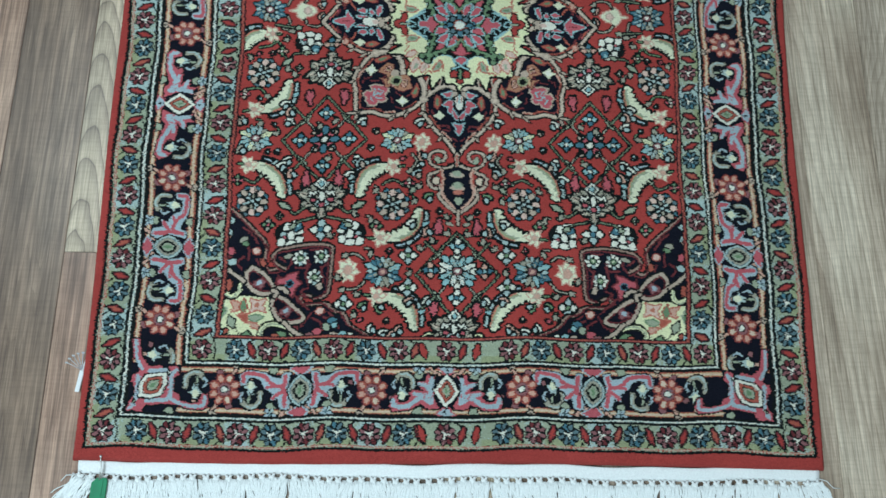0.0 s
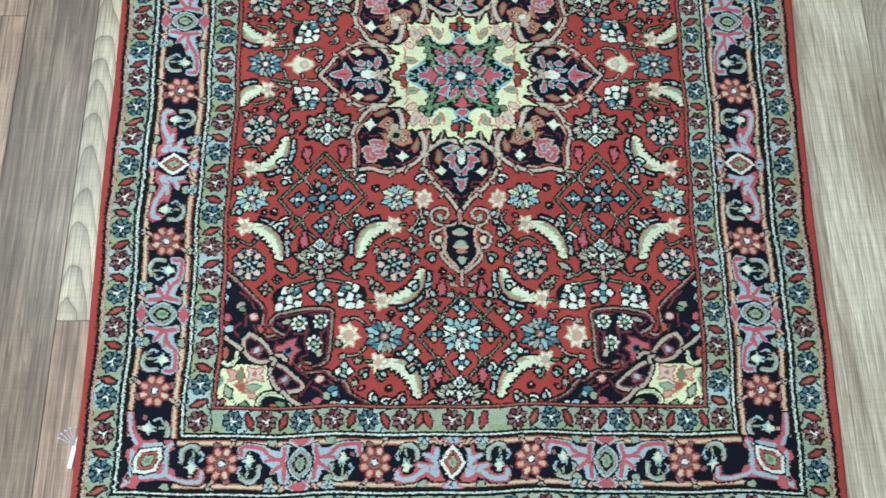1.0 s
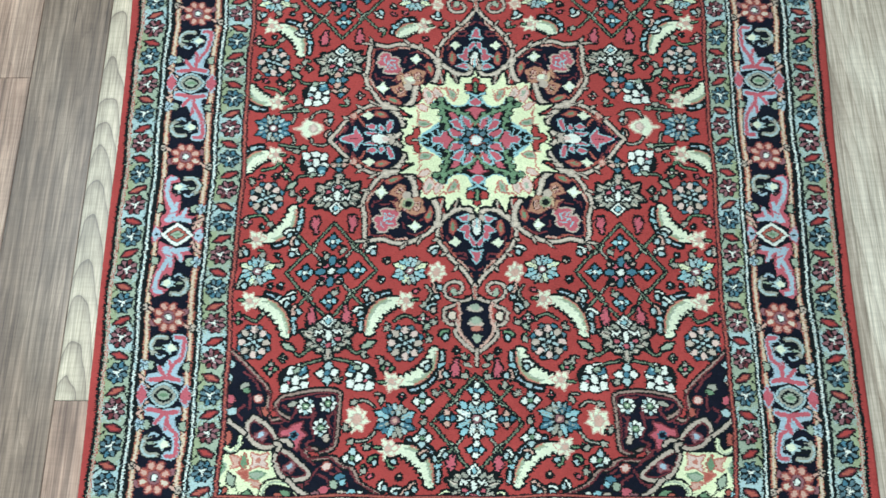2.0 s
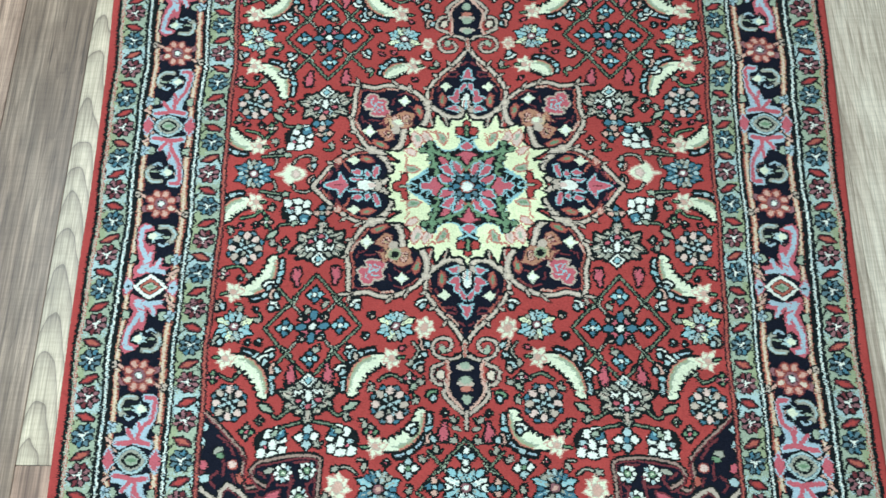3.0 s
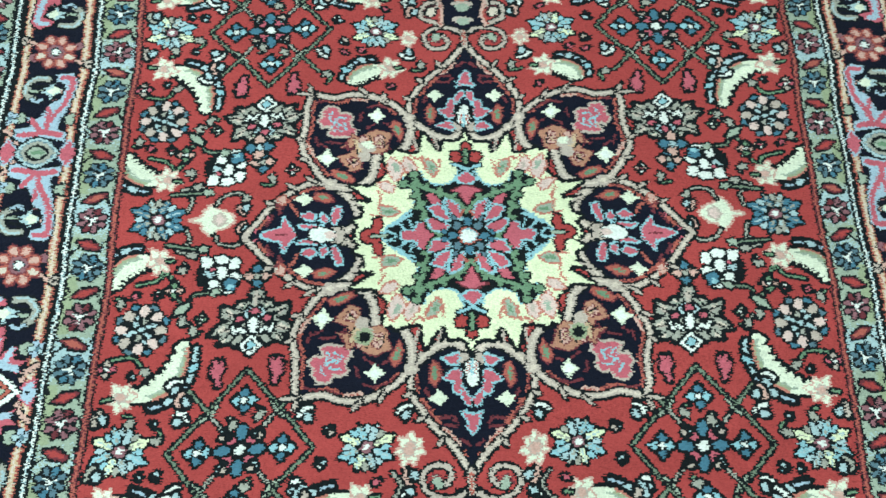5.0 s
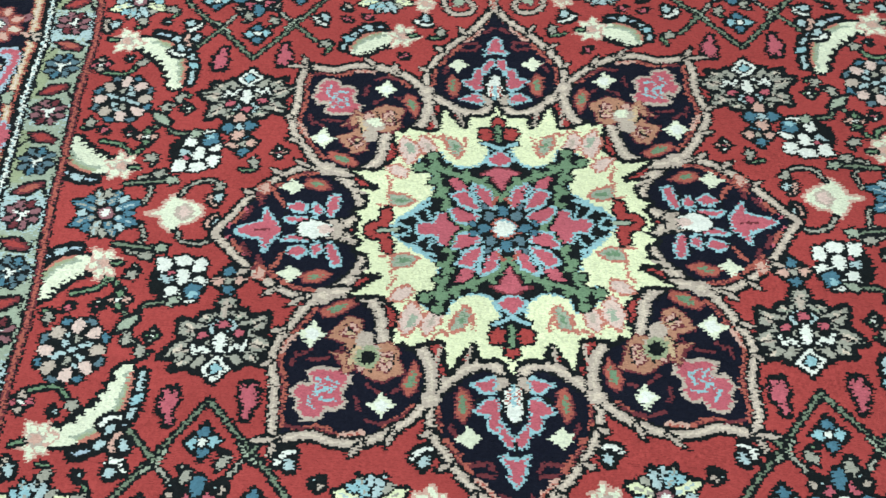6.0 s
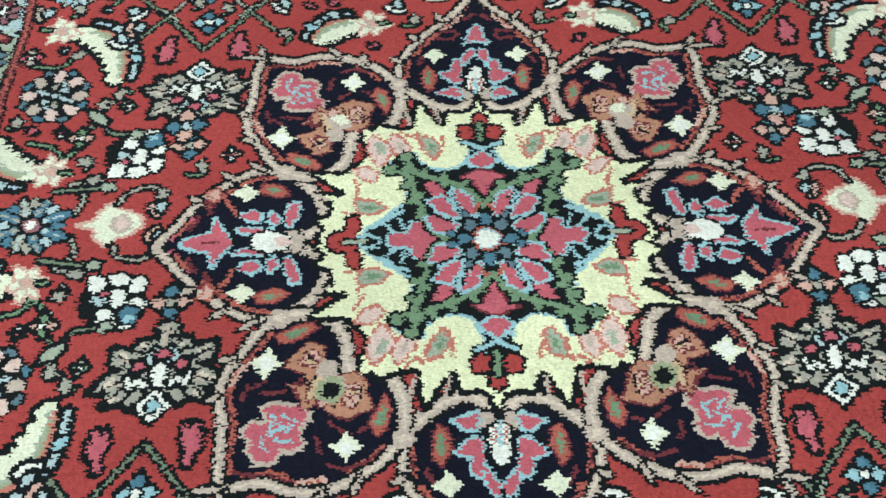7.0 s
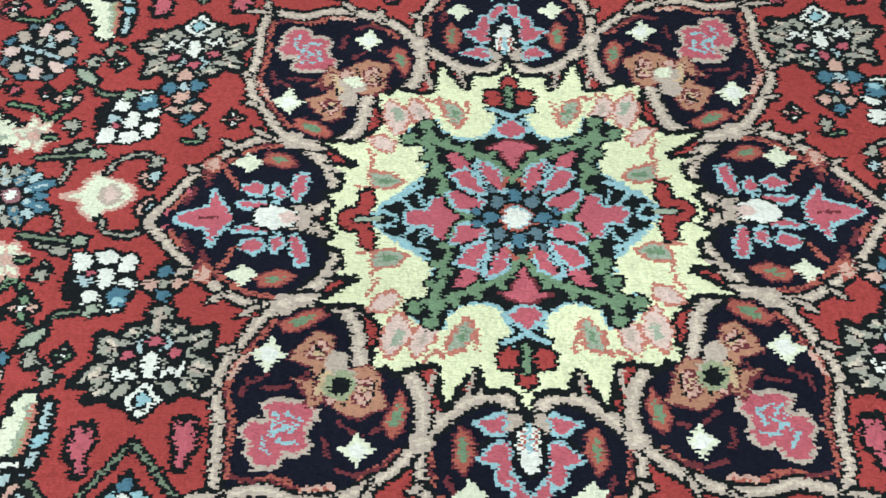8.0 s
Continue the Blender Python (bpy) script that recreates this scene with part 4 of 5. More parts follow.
# maroon scrolls
for pts in ([(268, 348), (276, 356), (270, 364)], [(252, 350), (248, 358)], [(224, 346), (216, 352)], [(204, 360), (190, 360), (188, 350)], [(166, 358), (172, 366), (168, 372)], [(186, 386), (194, 390), (188, 396)], [(176, 424), (166, 430), (162, 440)], [(270, 310), (259, 318), (251, 330)], [(262, 352), (262, 338), (266, 326)], [(224, 370), (226, 380)], [(172, 360), (168, 378), (170, 390)], [(186, 356), (190, 368), (186, 382)], [(200, 396), (192, 404), (182, 414)], [(178, 418), (184, 427), (190, 434)], [(162, 424), (150, 428), (142, 438)], [(212, 342), (208, 352), (214, 362)], [(184, 338), (170, 338)], [(150, 424), (158, 418)]):
    fld.line(bend(pts, 4), 2.6, MAROON)
# pink burst between the loops
fld.fill([(211, 369), (200, 366), (203, 374), (195, 380), (202, 385), (204, 396), (212, 391), (210, 386), (217, 379), (223, 381), (224, 375), (216, 373)], PINK, 1.4, MAROON)
fld.blob((209, 380), 3.6, 3.4, NAVY, 0, 1.2, BLUE)
for at, ru, rv, dye in (((287, 301), 4.5, 4, MIST), ((288, 317), 4, 5, MIST), ((290, 323), 4, 3, PEACH), ((269, 326), 5, 4, KHAKI), ((266, 331), 4, 3, GREEN), ((284, 341), 4, 5, PINK), ((286, 350), 4, 3.4, MAROON), ((282, 355), 5.4, 4, MIST), ((152, 430), 6.4, 5, BLUE), ((148, 434), 3.4, 3, SKY), ((158, 436), 4, 4.6, SAGE), ((150, 446), 5, 3.4, TAN), ((138, 445), 4.4, 3.6, SKY), ((128, 446), 4, 3, IVORY), ((170, 442), 6.4, 4.4, PINK), ((180, 446), 6, 3.2, MAUVE), ((172, 385), 3.2, 5, TAN), ((212, 345), 6, 2.6, KHAKI), ((244, 354), 3, 5, RUST), ((196, 436), 4, 3.4, MAROON)):
    fld.blob(at, ru, rv, dye, 20, 1.0)
# cream ground in the angle
fld.fill([(294, 398), (288, 403), (278, 402), (271, 398), (259, 397), (246, 398), (234, 395), (230, 405), (227, 414), (223, 424), (230, 430), (236, 434), (238, 452), (272, 452), (276, 446), (278, 437), (286, 438), (292, 434), (290, 425), (294, 416)], CREAM, 1.7)
for pts, dye, edge in (([(279, 404), (268, 406), (266, 414), (276, 417), (273, 411)], PEACH, CORAL), ([(255, 401), (246, 403), (236, 400), (239, 408), (235, 416), (245, 413), (254, 418), (251, 409)], BLUSH, CORAL), ([(263, 401), (258, 411), (262, 418), (267, 412)], GREEN, RUST), ([(255, 424), (246, 420), (237, 422), (246, 429)], SAGE, GREEN), ([(253, 430), (243, 431), (239, 438), (249, 435)], PEACH, CORAL), ([(268, 421), (256, 420), (256, 430), (262, 426)], RUST, CORAL), ([(288, 408), (283, 416), (287, 424), (292, 416)], GREEN, SAGE), ([(279, 422), (270, 428), (272, 437), (279, 433)], SAGE, BLACK), ([(263, 447), (255, 440), (247, 446), (255, 449)], GREEN, BLACK)):
    fld.fill(pts, dye, 1.2, edge)
fld.blob((246, 408), 3, 3, CORAL, 0, 0)
fld.blob((288, 444), 3.4, 4, SKY, 0, 1.4)
fld.blob((281, 441), 2.4, 3.4, RUST, 0, 1.2)
fld.line([(270, 436), (264, 446)], 1.6, BLACK)
# cream and green curls that close the cream ground
for pts in ([(236, 450), (238, 439), (229, 431), (214, 432), (202, 438), (194, 450)], [(292, 370), (290, 384), (286, 394), (278, 398), (271, 392), (271, 384)]):
    fld.line(bend(pts), 4.6, CREAM, 1.5)
    fld.line(bend(towards(pts, (282, 440) if pts[0][0] < 240 else (262, 380), -1.6), 4), 1.6, SAGE)
fld.blob((214, 444), 8, 4.4, GREEN, 0, 1.4)
fld.blob((220, 445), 4, 3, RUST, 0, 1.0)
fld.blob((284, 384), 3.4, 7, RUST, 0, 1.4)
# the two looped vines
for drop, eye in (([(257, 361), (243, 368), (232, 380), (229, 389), (239, 394), (253, 390), (262, 380), (263, 369)], (247, 380)), ([(226, 395), (213, 400), (199, 411), (187, 424), (201, 429), (216, 425), (224, 415), (228, 403)], (210, 414))):
    fld.fill(bend(drop + drop[:1]), NAVY)
    fld.line(bend(drop + drop[:1]), 4.2, TAN, 1.4)
    fld.line(bend(towards(drop + drop[:1], eye, 3.4), 3), 1.6, MAROON)
    fld.fill([(eye[0] + x, eye[1] + y) for x, y in ((-7, -2), (-3, -6), (1, -3), (6, -1), (7, 4), (1, 4), (-2, 7), (-5, 4))], MAUVE, 1.0, MAROON)
    fld.blob(eye, 4, 2.6, LILAC, 40, 0)
for pts in ([(292, 360), (278, 371), (266, 379)], [(229, 389), (218, 385), (211, 391)], [(226, 396), (224, 391), (229, 389)], [(210, 428), (200, 438), (184, 448)]):
    fld.line(bend(pts, 4), 4.2, TAN, 1.4)


# small sprigs wherever the red ground is still open, alike in all four quarters
def open_ground(u, y, half, ground=RED):
    c0, c1 = int((HALF - u - half) / KNOT_X), int((HALF - u + half) / KNOT_X)
    r0, r1 = int((y - half - LOW) / KNOT_Y), int((y + half - LOW) / KNOT_Y)
    r0, c0 = max(r0, 0), max(c0, 0)
    return not (DYE[r0:r1, c0:c1] != ground).any()


sprigs = random.Random(11)
# ragged maroon scrolls and small blossoms on the navy of the corner pieces
scrolls = random.Random(4)
navy_ground = Frame(fld.u, fld.v, RING < 1)
for half, tries in ((10.0, 900), (7.0, 1500), (4.8, 2000)):
    for k in range(tries):
        u, v = scrolls.uniform(90, 284), scrolls.uniform(270, 442)
        if open_ground(u, MID - v, half, NAVY):
            turn = scrolls.uniform(0, 180)
            a, b = half * math.cos(radians(turn)), half * math.sin(radians(turn))
            main = scrolls.choice((MAROON, MAROON, PINK)) if half > 6 else scrolls.choice((MAROON, RUST, GREEN, TAN))
            leaf(navy_ground, (u - a, v - b), (u + a, v + b), half * 0.62, main, 0)
            leaf(navy_ground, (u + 0.2 * b, v - 0.2 * a), (u - 0.85 * b, v + 0.85 * a), half * 0.5, main, 0)
            if half > 6:
                navy_ground.blob((u, v), half * 0.24, half * 0.24, SKY if main == PINK else scrolls.choice((TAN, SAGE, IVORY)), 0, 0.8)


def sprig(f, u, v, half):
    turn, kind = sprigs.uniform(0, 180), (sprigs.randrange(5) if half > 5 else sprigs.choice((1, 2, 2, 2)))
    g = half / 10.5
    if kind == 0:
        small_flower(f, (u, v), 6.0 * g, (PEACH, IVORY), PINK)
    elif kind == 1:
        bud(f, (u, v), turn, sprigs.choice((IVORY, MIST, SKY)), 0.8 * g)
    elif kind == 2:
        a, b = math.cos(radians(turn)), math.sin(radians(turn))
        vine(f, [(u - 8 * g * a, v - 8 * g * b), (u - 2 * g * b, v + 2 * g * a), (u + 7 * g * a, v + 7 * g * b), (u + 5 * g * a + 5 * g * b, v + 5 * g * b - 5 * g * a)], sprigs.choice((GREEN, KHAKI)), 1.3)
    elif kind == 3:
        leaf(f, (u - 6 * g, v - 3 * g), (u + 6 * g, v + 3 * g), 4.5 * g, SAGE)
        f.blob((u, v), 3 * g, 4.6 * g, PINK, turn, 1.4)
    else:
        small_flower(f, (u, v), 5.5 * g, (GREEN, KHAKI), IVORY)


for half, tries in ((12.5, 1500), (9.5, 2600), (7.2, 3000), (5.6, 2800), (4.4, 5000)):
    for k in range(tries):
        u, v = sprigs.uniform(10, 284), sprigs.uniform(10, 442)
        if math.hypot(u, v - MID) > (112 if half > 5 else 215) and open_ground(u, MID - v, half):
            sprig(fld, u, v, half)
for half, tries in ((12.5, 800), (9.5, 1500), (7.2, 2000), (5.6, 1200)):
    for k in range(tries):
        u, v = sprigs.uniform(10, 280), sprigs.uniform(10, 300)
        if math.hypot(u, v) > 112 and open_ground(u, v, half):
            sprig(upp, u, v, half)

# ---- borders ----
DYE[RING >= 1] = BLACK
DYE[RING >= 1.2] = MAROON
DYE[RING >= 1.34] = RUST
DYE[RING >= 1.6] = MAROON
DYE[RING >= 1.74] = BLACK
DYE[RING >= 2] = SAGE
u_side = np.interp(fld.u, STEPS_U, range(10)) >= np.interp(fld.v, STEPS_V, range(10))
along = np.where(u_side, spot_y, spot_x)


def guard(ring, centre_u, centre_v, pitch, radius, per_side, slip):
    """A narrow band of flowers, dusty red and slate blue by turns, with slanting red leaves and a dark wavy stem between them; slip: where the turns change on the long sides."""
    band = (RING >= ring) & (RING < ring + 1)
    tint = np.sin(np.pi * (np.abs(along) / pitch)) + 0.35 * np.sin(along / 23.0)
    tint = np.where(~u_side & (np.abs(spot_x + 9) < 62), 0.45 * np.sin(spot_x / 14.0) - 0.1, tint)
    across = np.maximum(np.interp(fld.u, STEPS_U, range(10)), np.interp(fld.v, STEPS_V, range(10))) - ring
    DYE[band & (tint + dice.normal(0, 0.3, tint.shape) > 0.7)] = MIST
    DYE[band & (across > 0.72) & (tint < 0.2)] = LEAF
    spots = []
    y0, y1 = MID - centre_v, MID + centre_v
    for k in range(per_side + 1):
        spots.append((centre_u, y0 + (y1 - y0) * k / per_side, True, k if k < slip else k + 1, 1))
    inner = int(centre_u // pitch)
    for k in range(1, inner):
        for side in (-1, 1):
            for y, out in ((y0, -1), (y1, 1)):
                spots.append((side * (centre_u - pitch * k), y, False, k, out))
    for y, out in ((y0, -1), (y1, 1)):
        spots.append((-9, y, False, inner + (1 if ring == 2 else 0), out))
    full = Frame(spot_x, spot_y, band)
    fold = Frame(np.abs(spot_x), spot_y, band)
    r = radius
    for u, v, upright, k, out in spots:
        f = fold if upright else full
        rough = (dice.uniform(-0.8, 0.8), dice.uniform(-0.8, 0.8))
        step, lean = pitch / 2, 1 if k % 2 else -1

        def at(a, c):
            return (u + c, v + a) if upright else (u + a, v + out * c)

        f.line(bend([at(-step, r * 0.9), at(-step * 0.6, r * 1.12), at(0, r * 1.22), at(step * 0.55, r * 1.1), at(step * 0.9, 0.6 * r)] if k % 2 else [at(-step, -r * 0.9), at(-step * 0.5, -r * 1.16), at(step * 0.3, -r * 1.16), at(step, -r * 0.7)], 3), 1.8, BLACK)
        leaf(f, at(step - 3.6 * lean, -0.68 * r), at(step + 3.6 * lean, 0.74 * r), 8.6, MAROON, 1.9)
        leaf(f, at(step - 2.6 * lean, -0.5 * r), at(step + 2.8 * lean, 0.56 * r), 5.4, RED if k % 3 else RUST, 0)
        if not upright and abs(u) < 20:
            leaf(f, at(-step - 8 + 3 * lean, -0.68 * r), at(-step - 8 - 3 * lean, 0.74 * r), 8.6, RED, 1.9)
            leaf(f, at(step + 17 - 3 * lean, -0.68 * r), at(step + 17 + 3 * lean, 0.74 * r), 8.6, RED, 1.9)
        petals = (MAUVE, MAUVE, MAROON, MAUVE) if k % 2 == 0 else (SLATE, SLATE, BLUE, SLATE)
        f.blob((u, v), r * 0.86, r * 0.86, BLACK, 0, 0)
        f.ring_of((u, v), r * 0.66, 8, r * 0.25, r * 0.155, petals, 22.5 + 9 * rough[0], 1.4)
        f.ring_of((u, v), r * 0.33, 5, r * 0.13, r * 0.08, (petals[0],), 40 * rough[1], 0)
        for turn in (20, 140, 265):
            a = radians(turn + 30 * rough[1])
            f.line([(u, v), (u + r * 0.36 * math.cos(a), v + r * 0.36 * math.sin(a))], 1.5, IVORY)
        f.blob((u, v), r * 0.15, r * 0.13, IVORY, 0, 0)


guard(2, 307.5, 463, 40.0, 13.0, 22, 5)
guard(6, 416.3, 561.5, 39.6, 14.0, 27, 4)
for a, b, dye in ((3.0, 4.0, BLACK), (3.36, 3.64, IVORY), (4.0, 5.0, NAVY), (4.025, 4.14, RUST), (4.05, 4.12, GOLD), (4.07, 4.1, SAND), (4.0, 4.025, BLACK), (4.86, 4.965, RUST), (4.88, 4.95, GOLD), (4.9, 4.93, SAND), (4.965, 5.0, BLACK), (5.0, 6.0, BLACK), (5.38, 5.62, IVORY), (7.0, 7.4, RUST), (7.1, 7.3, TAN), (7.5, 8.0, BLACK), (8.0, 10.0, RED)):
    DYE[(RING >= a) & (RING < b)] = dye
# the white lines are knotted from white and grey-blue wool mixed
DYE[(((RING >= 3.3) & (RING < 3.7)) | ((RING >= 5.3) & (RING < 5.7))) & (DYE == IVORY) & (dice.random(DYE.shape) < 0.38)] = MIST

MAIN = (RING >= 4.0) & (RING < 5.0)


def main_rosette(f, s):
    at = (s, 0)
    for k in (-1, 1):
        f.line(bend([(s + k * 4, k * 12), (s + k * 9, k * 20), (s + k * 14, k * 27)], 3), 3.4, PEACH, 1.4)
        f.blob((s + k * 12, k * 29), 4.0, 3.6, TAN, 0, 1.4)
        f.blob((s + k * 12, k * 29), 1.6, 1.6, BLACK, 0, 0)
        f.blob((s - k * 7, k * 19), 4.6, 3.6, MAUVE, 30 * k, 1.2)
    f.blob(at, 13, 13, MAROON, edge=0)
    f.ring_of(at, 12.8, 8, 5.8, 4.5, (RUST,), 22.5, 1.3, MAROON)
    f.ring_of(at, 13.4, 8, 3.9, 2.8, (PEACH, PEACH, SAND), 22.5, 0)
    f.blob(at, 7.6, 7.4, MAUVE, edge=1.0, edge_dye=MAROON)
    f.blob(at, 5.0, 4.6, SLATE, edge=0)
    f.blob(at, 3.6, 3.2, IVORY, edge=1.2)


def curl(f, s, side, flip):
    """Pale blossom on a peach stalk under a curled grey leaf; flip: the edge of the band that the stalk points to; side: which way it opens."""
    def p(x, y):
        return (s + side * x, flip * y)

    f.line(bend([p(-12, -2), p(-12, -13), p(-5, -19), p(4, -18), p(9, -12)]), 5.4, KHAKI, 1.6)
    f.line(bend([p(-13, -3), p(-13, -13), p(-5, -20), p(3, -19)]), 2.0, MIST)
    f.line(bend([p(9, -13), p(12, -8), p(9, -3)], 3), 2.6, LILAC, 1.3)
    f.line([p(-5, -2), p(-4, -13)], 3.2, BLACK)
    f.line([p(1, -14), p(1, -5)], 2.6, SAGE, 1.2)
    f.line([p(0, 8), p(0, 20)], 4.0, PEACH, 1.5)
    f.fill([p(-8, 4), p(-4, 1), p(-3, -6), p(0, -1), p(2, -7), p(4, 1), p(9, 4), p(4, 6), p(2, 11), p(-2, 11), p(-4, 6)], MIST, 1.4)
    f.fill([p(-5, 4), p(0, 0), p(5, 4), p(2, 10), p(-2, 10)], ECRU)
    f.blob(p(12, 8), 3.4, 2.8, MAUVE, 0, 1.2)


def sprays(f, s, flip):
    """Small grey-green flowers and peach twigs on the edge of the band beside a diamond."""
    for k in (-1, 1):
        f.line(bend([(s + k * 9, flip * 19), (s + k * 16, flip * 22), (s + k * 22, flip * 30)], 3), 3.4, PEACH, 1.3)
        f.blob((s + k * 34, flip * 19), 5.0, 5.0, SAGE, 0, 1.4)
        f.ring_of((s + k * 34, flip * 27), 4.6, 5, 2.8, 2.0, (LILAC, MIST), 20, 1.0)
        f.blob((s + k * 34, flip * 27), 1.8, 1.8, SLATE, 0, 0)
        f.fill([(s + k * 28, -flip * 27), (s + k * 31, -flip * 20), (s + k * 37, -flip * 20), (s + k * 40, -flip * 27)], SAGE, 1.3)


ARM = ((13, -19), (18, -14), (24, -21), (26, -11), (36, -11), (31, -3), (26, 1), (38, -1), (46, 2), (43, 7), (48, 13), (53, 14), (58, 14), (61, 3), (66, 8), (69, 18), (64, 24), (46, 23), (39, 19), (30, 16), (22, 22), (8, 21), (15, 8), (19, -3))
BRANCH = ((12, -21), (20, -22), (24, -15), (33, -16), (42, -21), (56, -23), (68, -23), (74, -17), (72, -5), (65, -6), (63, -14), (56, -15), (48, -12), (45, -5), (38, 0), (33, 3), (35, 12), (26, 8), (23, 21), (14, 22), (10, 15), (17, 3))


def open_diamond(f, s, reach=66, flip=1):
    """Ivory diamond between two pale blue arms edged with pink."""
    sprays(f, s, -flip)
    for k in (-1, 1):
        arm = [(s + k * x * (1 if x < 40 else reach / 66), flip * y) for x, y in ARM]
        f.fill(arm, PINK, 1.7, BLACK)
        mid = bend([(s + k * x * (1 if x < 40 else reach / 66), flip * y) for x, y in ((18, -14), (20, 0), (18, 14), (30, 8), (44, 17), (56, 19), (63, 17), (64, 11))], 4)
        f.line(mid, 5.4, LILAC)
        f.line(bend([(s + k * 33, -flip * 8), (s + k * 25, -flip * 5), (s + k * 20, flip * 2)], 3), 4.6, LILAC)
        f.line([(s + k * 24, flip * 6), (s + k * 40, flip * 4)], 4.6, LILAC)
        f.line([(s + k * 26, flip * 10), (s + k * 30, flip * 2)], 1.5, PINK)
        f.line([(s + k * 13, -flip * 3), (s + k * 18, flip * 8)], 1.4, PINK)
    for v in (-1, 1):
        f.fill([(s + x, v * y) for x, y in ((0, 20), (5, 22), (10, 28), (4, 29), (0, 34), (-4, 29), (-10, 28), (-5, 22))], LILAC, 1.6, PINK)
        f.fill([(s - 2, v * 25), (s, v * 22), (s + 2, v * 25), (s, v * 28)], BLACK)
    for w, h, dye in ((17, 22, BLACK), (15.3, 20, IVORY), (11, 14.5, BLACK), (10, 13, RUST), (6.4, 9.4, BLACK), (5.2, 8, SAGE), (2.4, 4.5, GREEN)):
        f.fill([(s - w, 0), (s - w * 0.5, h * 0.58), (s, h), (s + w * 0.5, h * 0.58), (s + w, 0), (s + w * 0.5, -h * 0.58), (s, -h), (s - w * 0.5, -h * 0.58)], dye)


def grey_medal(f, s, reach=72, flip=1):
    """Grey lozenge between two pink branches edged with pale blue."""
    sprays(f, s, flip)
    for k in (-1, 1):
        arm = [(s + k * x * (1 if x < 40 else reach / 72), flip * y) for x, y in BRANCH]
        f.fill(arm, LILAC, 1.5, BLACK)
        for way, w in (([(18, -17), (20, -4), (18, 6), (17, 17)], 5.2), ([(20, -5), (29, -6), (37, -10), (44, -17), (58, -19.5), (68, -19), (69, -10)], 4.6), ([(22, 0), (32, 8)], 4.4), ([(30, -6), (40, -4)], 3.6)):
            f.line(bend([(s + k * x * (1 if x < 40 else reach / 72), flip * y) for x, y in way], 4), w, PINK)
    for v in (-1, 1):
        f.fill([(s + x, v * y) for x, y in ((0, 18), (4, 20), (12, 26), (6, 29), (0, 34), (-6, 29), (-12, 26), (-4, 20))], PINK, 1.7, LILAC)
    for w, h, dye in ((16.5, 20.5, BLACK), (14.8, 18.8, MIST), (12.6, 16.2, SLATE), (11.6, 15, KHAKI), (8.6, 11.4, BLACK), (5.6, 8, SAGE), (2.2, 6.5, GREEN)):
        f.fill([(s - w, 0), (s - w * 0.8, h * 0.45), (s - w * 0.4, h * 0.8), (s, h), (s + w * 0.4, h * 0.8), (s + w * 0.8, h * 0.45), (s + w, 0), (s + w * 0.8, -h * 0.45), (s + w * 0.4, -h * 0.8), (s, -h), (s - w * 0.4, -h * 0.8), (s - w * 0.8, -h * 0.45)], dye)


CU, CV = 360.0, 511.5
ends = Frame(np.abs(spot_x + 8), np.abs(spot_y - MID) - CV + 1, MAIN & (np.abs(spot_x) < 329))
sides = Frame(spot_y, np.abs(spot_x) - CU, MAIN & (np.abs(spot_y - MID) < 482))
for s, side, flip in ((54, 1, 1), (129, -1, -1), (238, 1, -1), (303, -1, 1)):
    curl(ends, s, side, flip)
open_diamond(ends, 0)
grey_medal(ends, 178)
for s in (91, 269):
    main_rosette(ends, s)
side_rosettes = (-413, -230, -24, 184, 394)
for k, (s, e) in enumerate(zip(side_rosettes, side_rosettes[1:])):
    flip = -1 if k % 2 == 0 else 1
    curl(sides, s + (e - s) * 0.2, 1, flip)
    curl(sides, e - (e - s) * 0.2, -1, flip)
    (grey_medal if k % 2 == 0 else open_diamond)(sides, (s + e) / 2, (e - s) * (0.385 if k % 2 == 0 else 0.365))
for s in side_rosettes:
    main_rosette(sides, s)
curl(sides, -456, 1, 1)
curl(sides, 438, 1, 1)
# corner pieces of the main border, set aslant
cu, cv = np.abs(spot_x) - CU, np.abs(spot_y - MID) - CV
corner_zone = (np.abs(cu) < 30) & (np.abs(cv) < 29)
DYE[MAIN & corner_zone] = NAVY
hook = Frame(cu, cv, MAIN)
BURST = [(30, -57), (22, -57), (18, -35), (8, -24), (-5, -27), (-14, -20), (-16, -26), (-25, -27), (-29, -17), (-22, -13), (-23, 3), (-30, 6), (-32, 13), (-46, 16), (-55, 14), (-57, 4), (-63, 5), (-66, 15), (-61, 23), (-42, 22), (-28, 18), (-10, 18), (1, 20), (8, 20), (14, 31), (22, 27), (30, 29), (30, 22), (27, 16), (23, 10), (24, 0), (29, -7), (27, -14), (20, -17), (21, -26), (28, -36)]
hook.fill(BURST, PINK, 1.8, BLACK)
for way, w in (([(26, -55), (24, -34), (17, -21)], 4.0), ([(-61, 8), (-60, 18), (-44, 19), (-28, 15), (-22, 12)], 4.0), ([(-24, -22), (-18, -17), (-10, -21), (8, -19)], 5.0), ([(21, -12), (20, 4), (22, 18), (26, 24)], 5.0), ([(-19, -14), (-19, 10), (-8, 14), (8, 16)], 5.0)):
    hook.line(bend(way, 4), w, LILAC)
hook.fill([(-20, -19), (-15, -23), (-12, -19), (-16, -15)], BLACK)
hook.blob((-16, -19), 1.6, 1.6, IVORY, 0, 0)
hook.fill([(19, 17), (23, 13), (26, 17), (22, 21)], BLACK)
hook.blob((22, 17), 1.4, 1.4, SAGE, 0, 0)
hook.blob((-21, 25), 5, 3.6, SAGE, 0, 1.4)
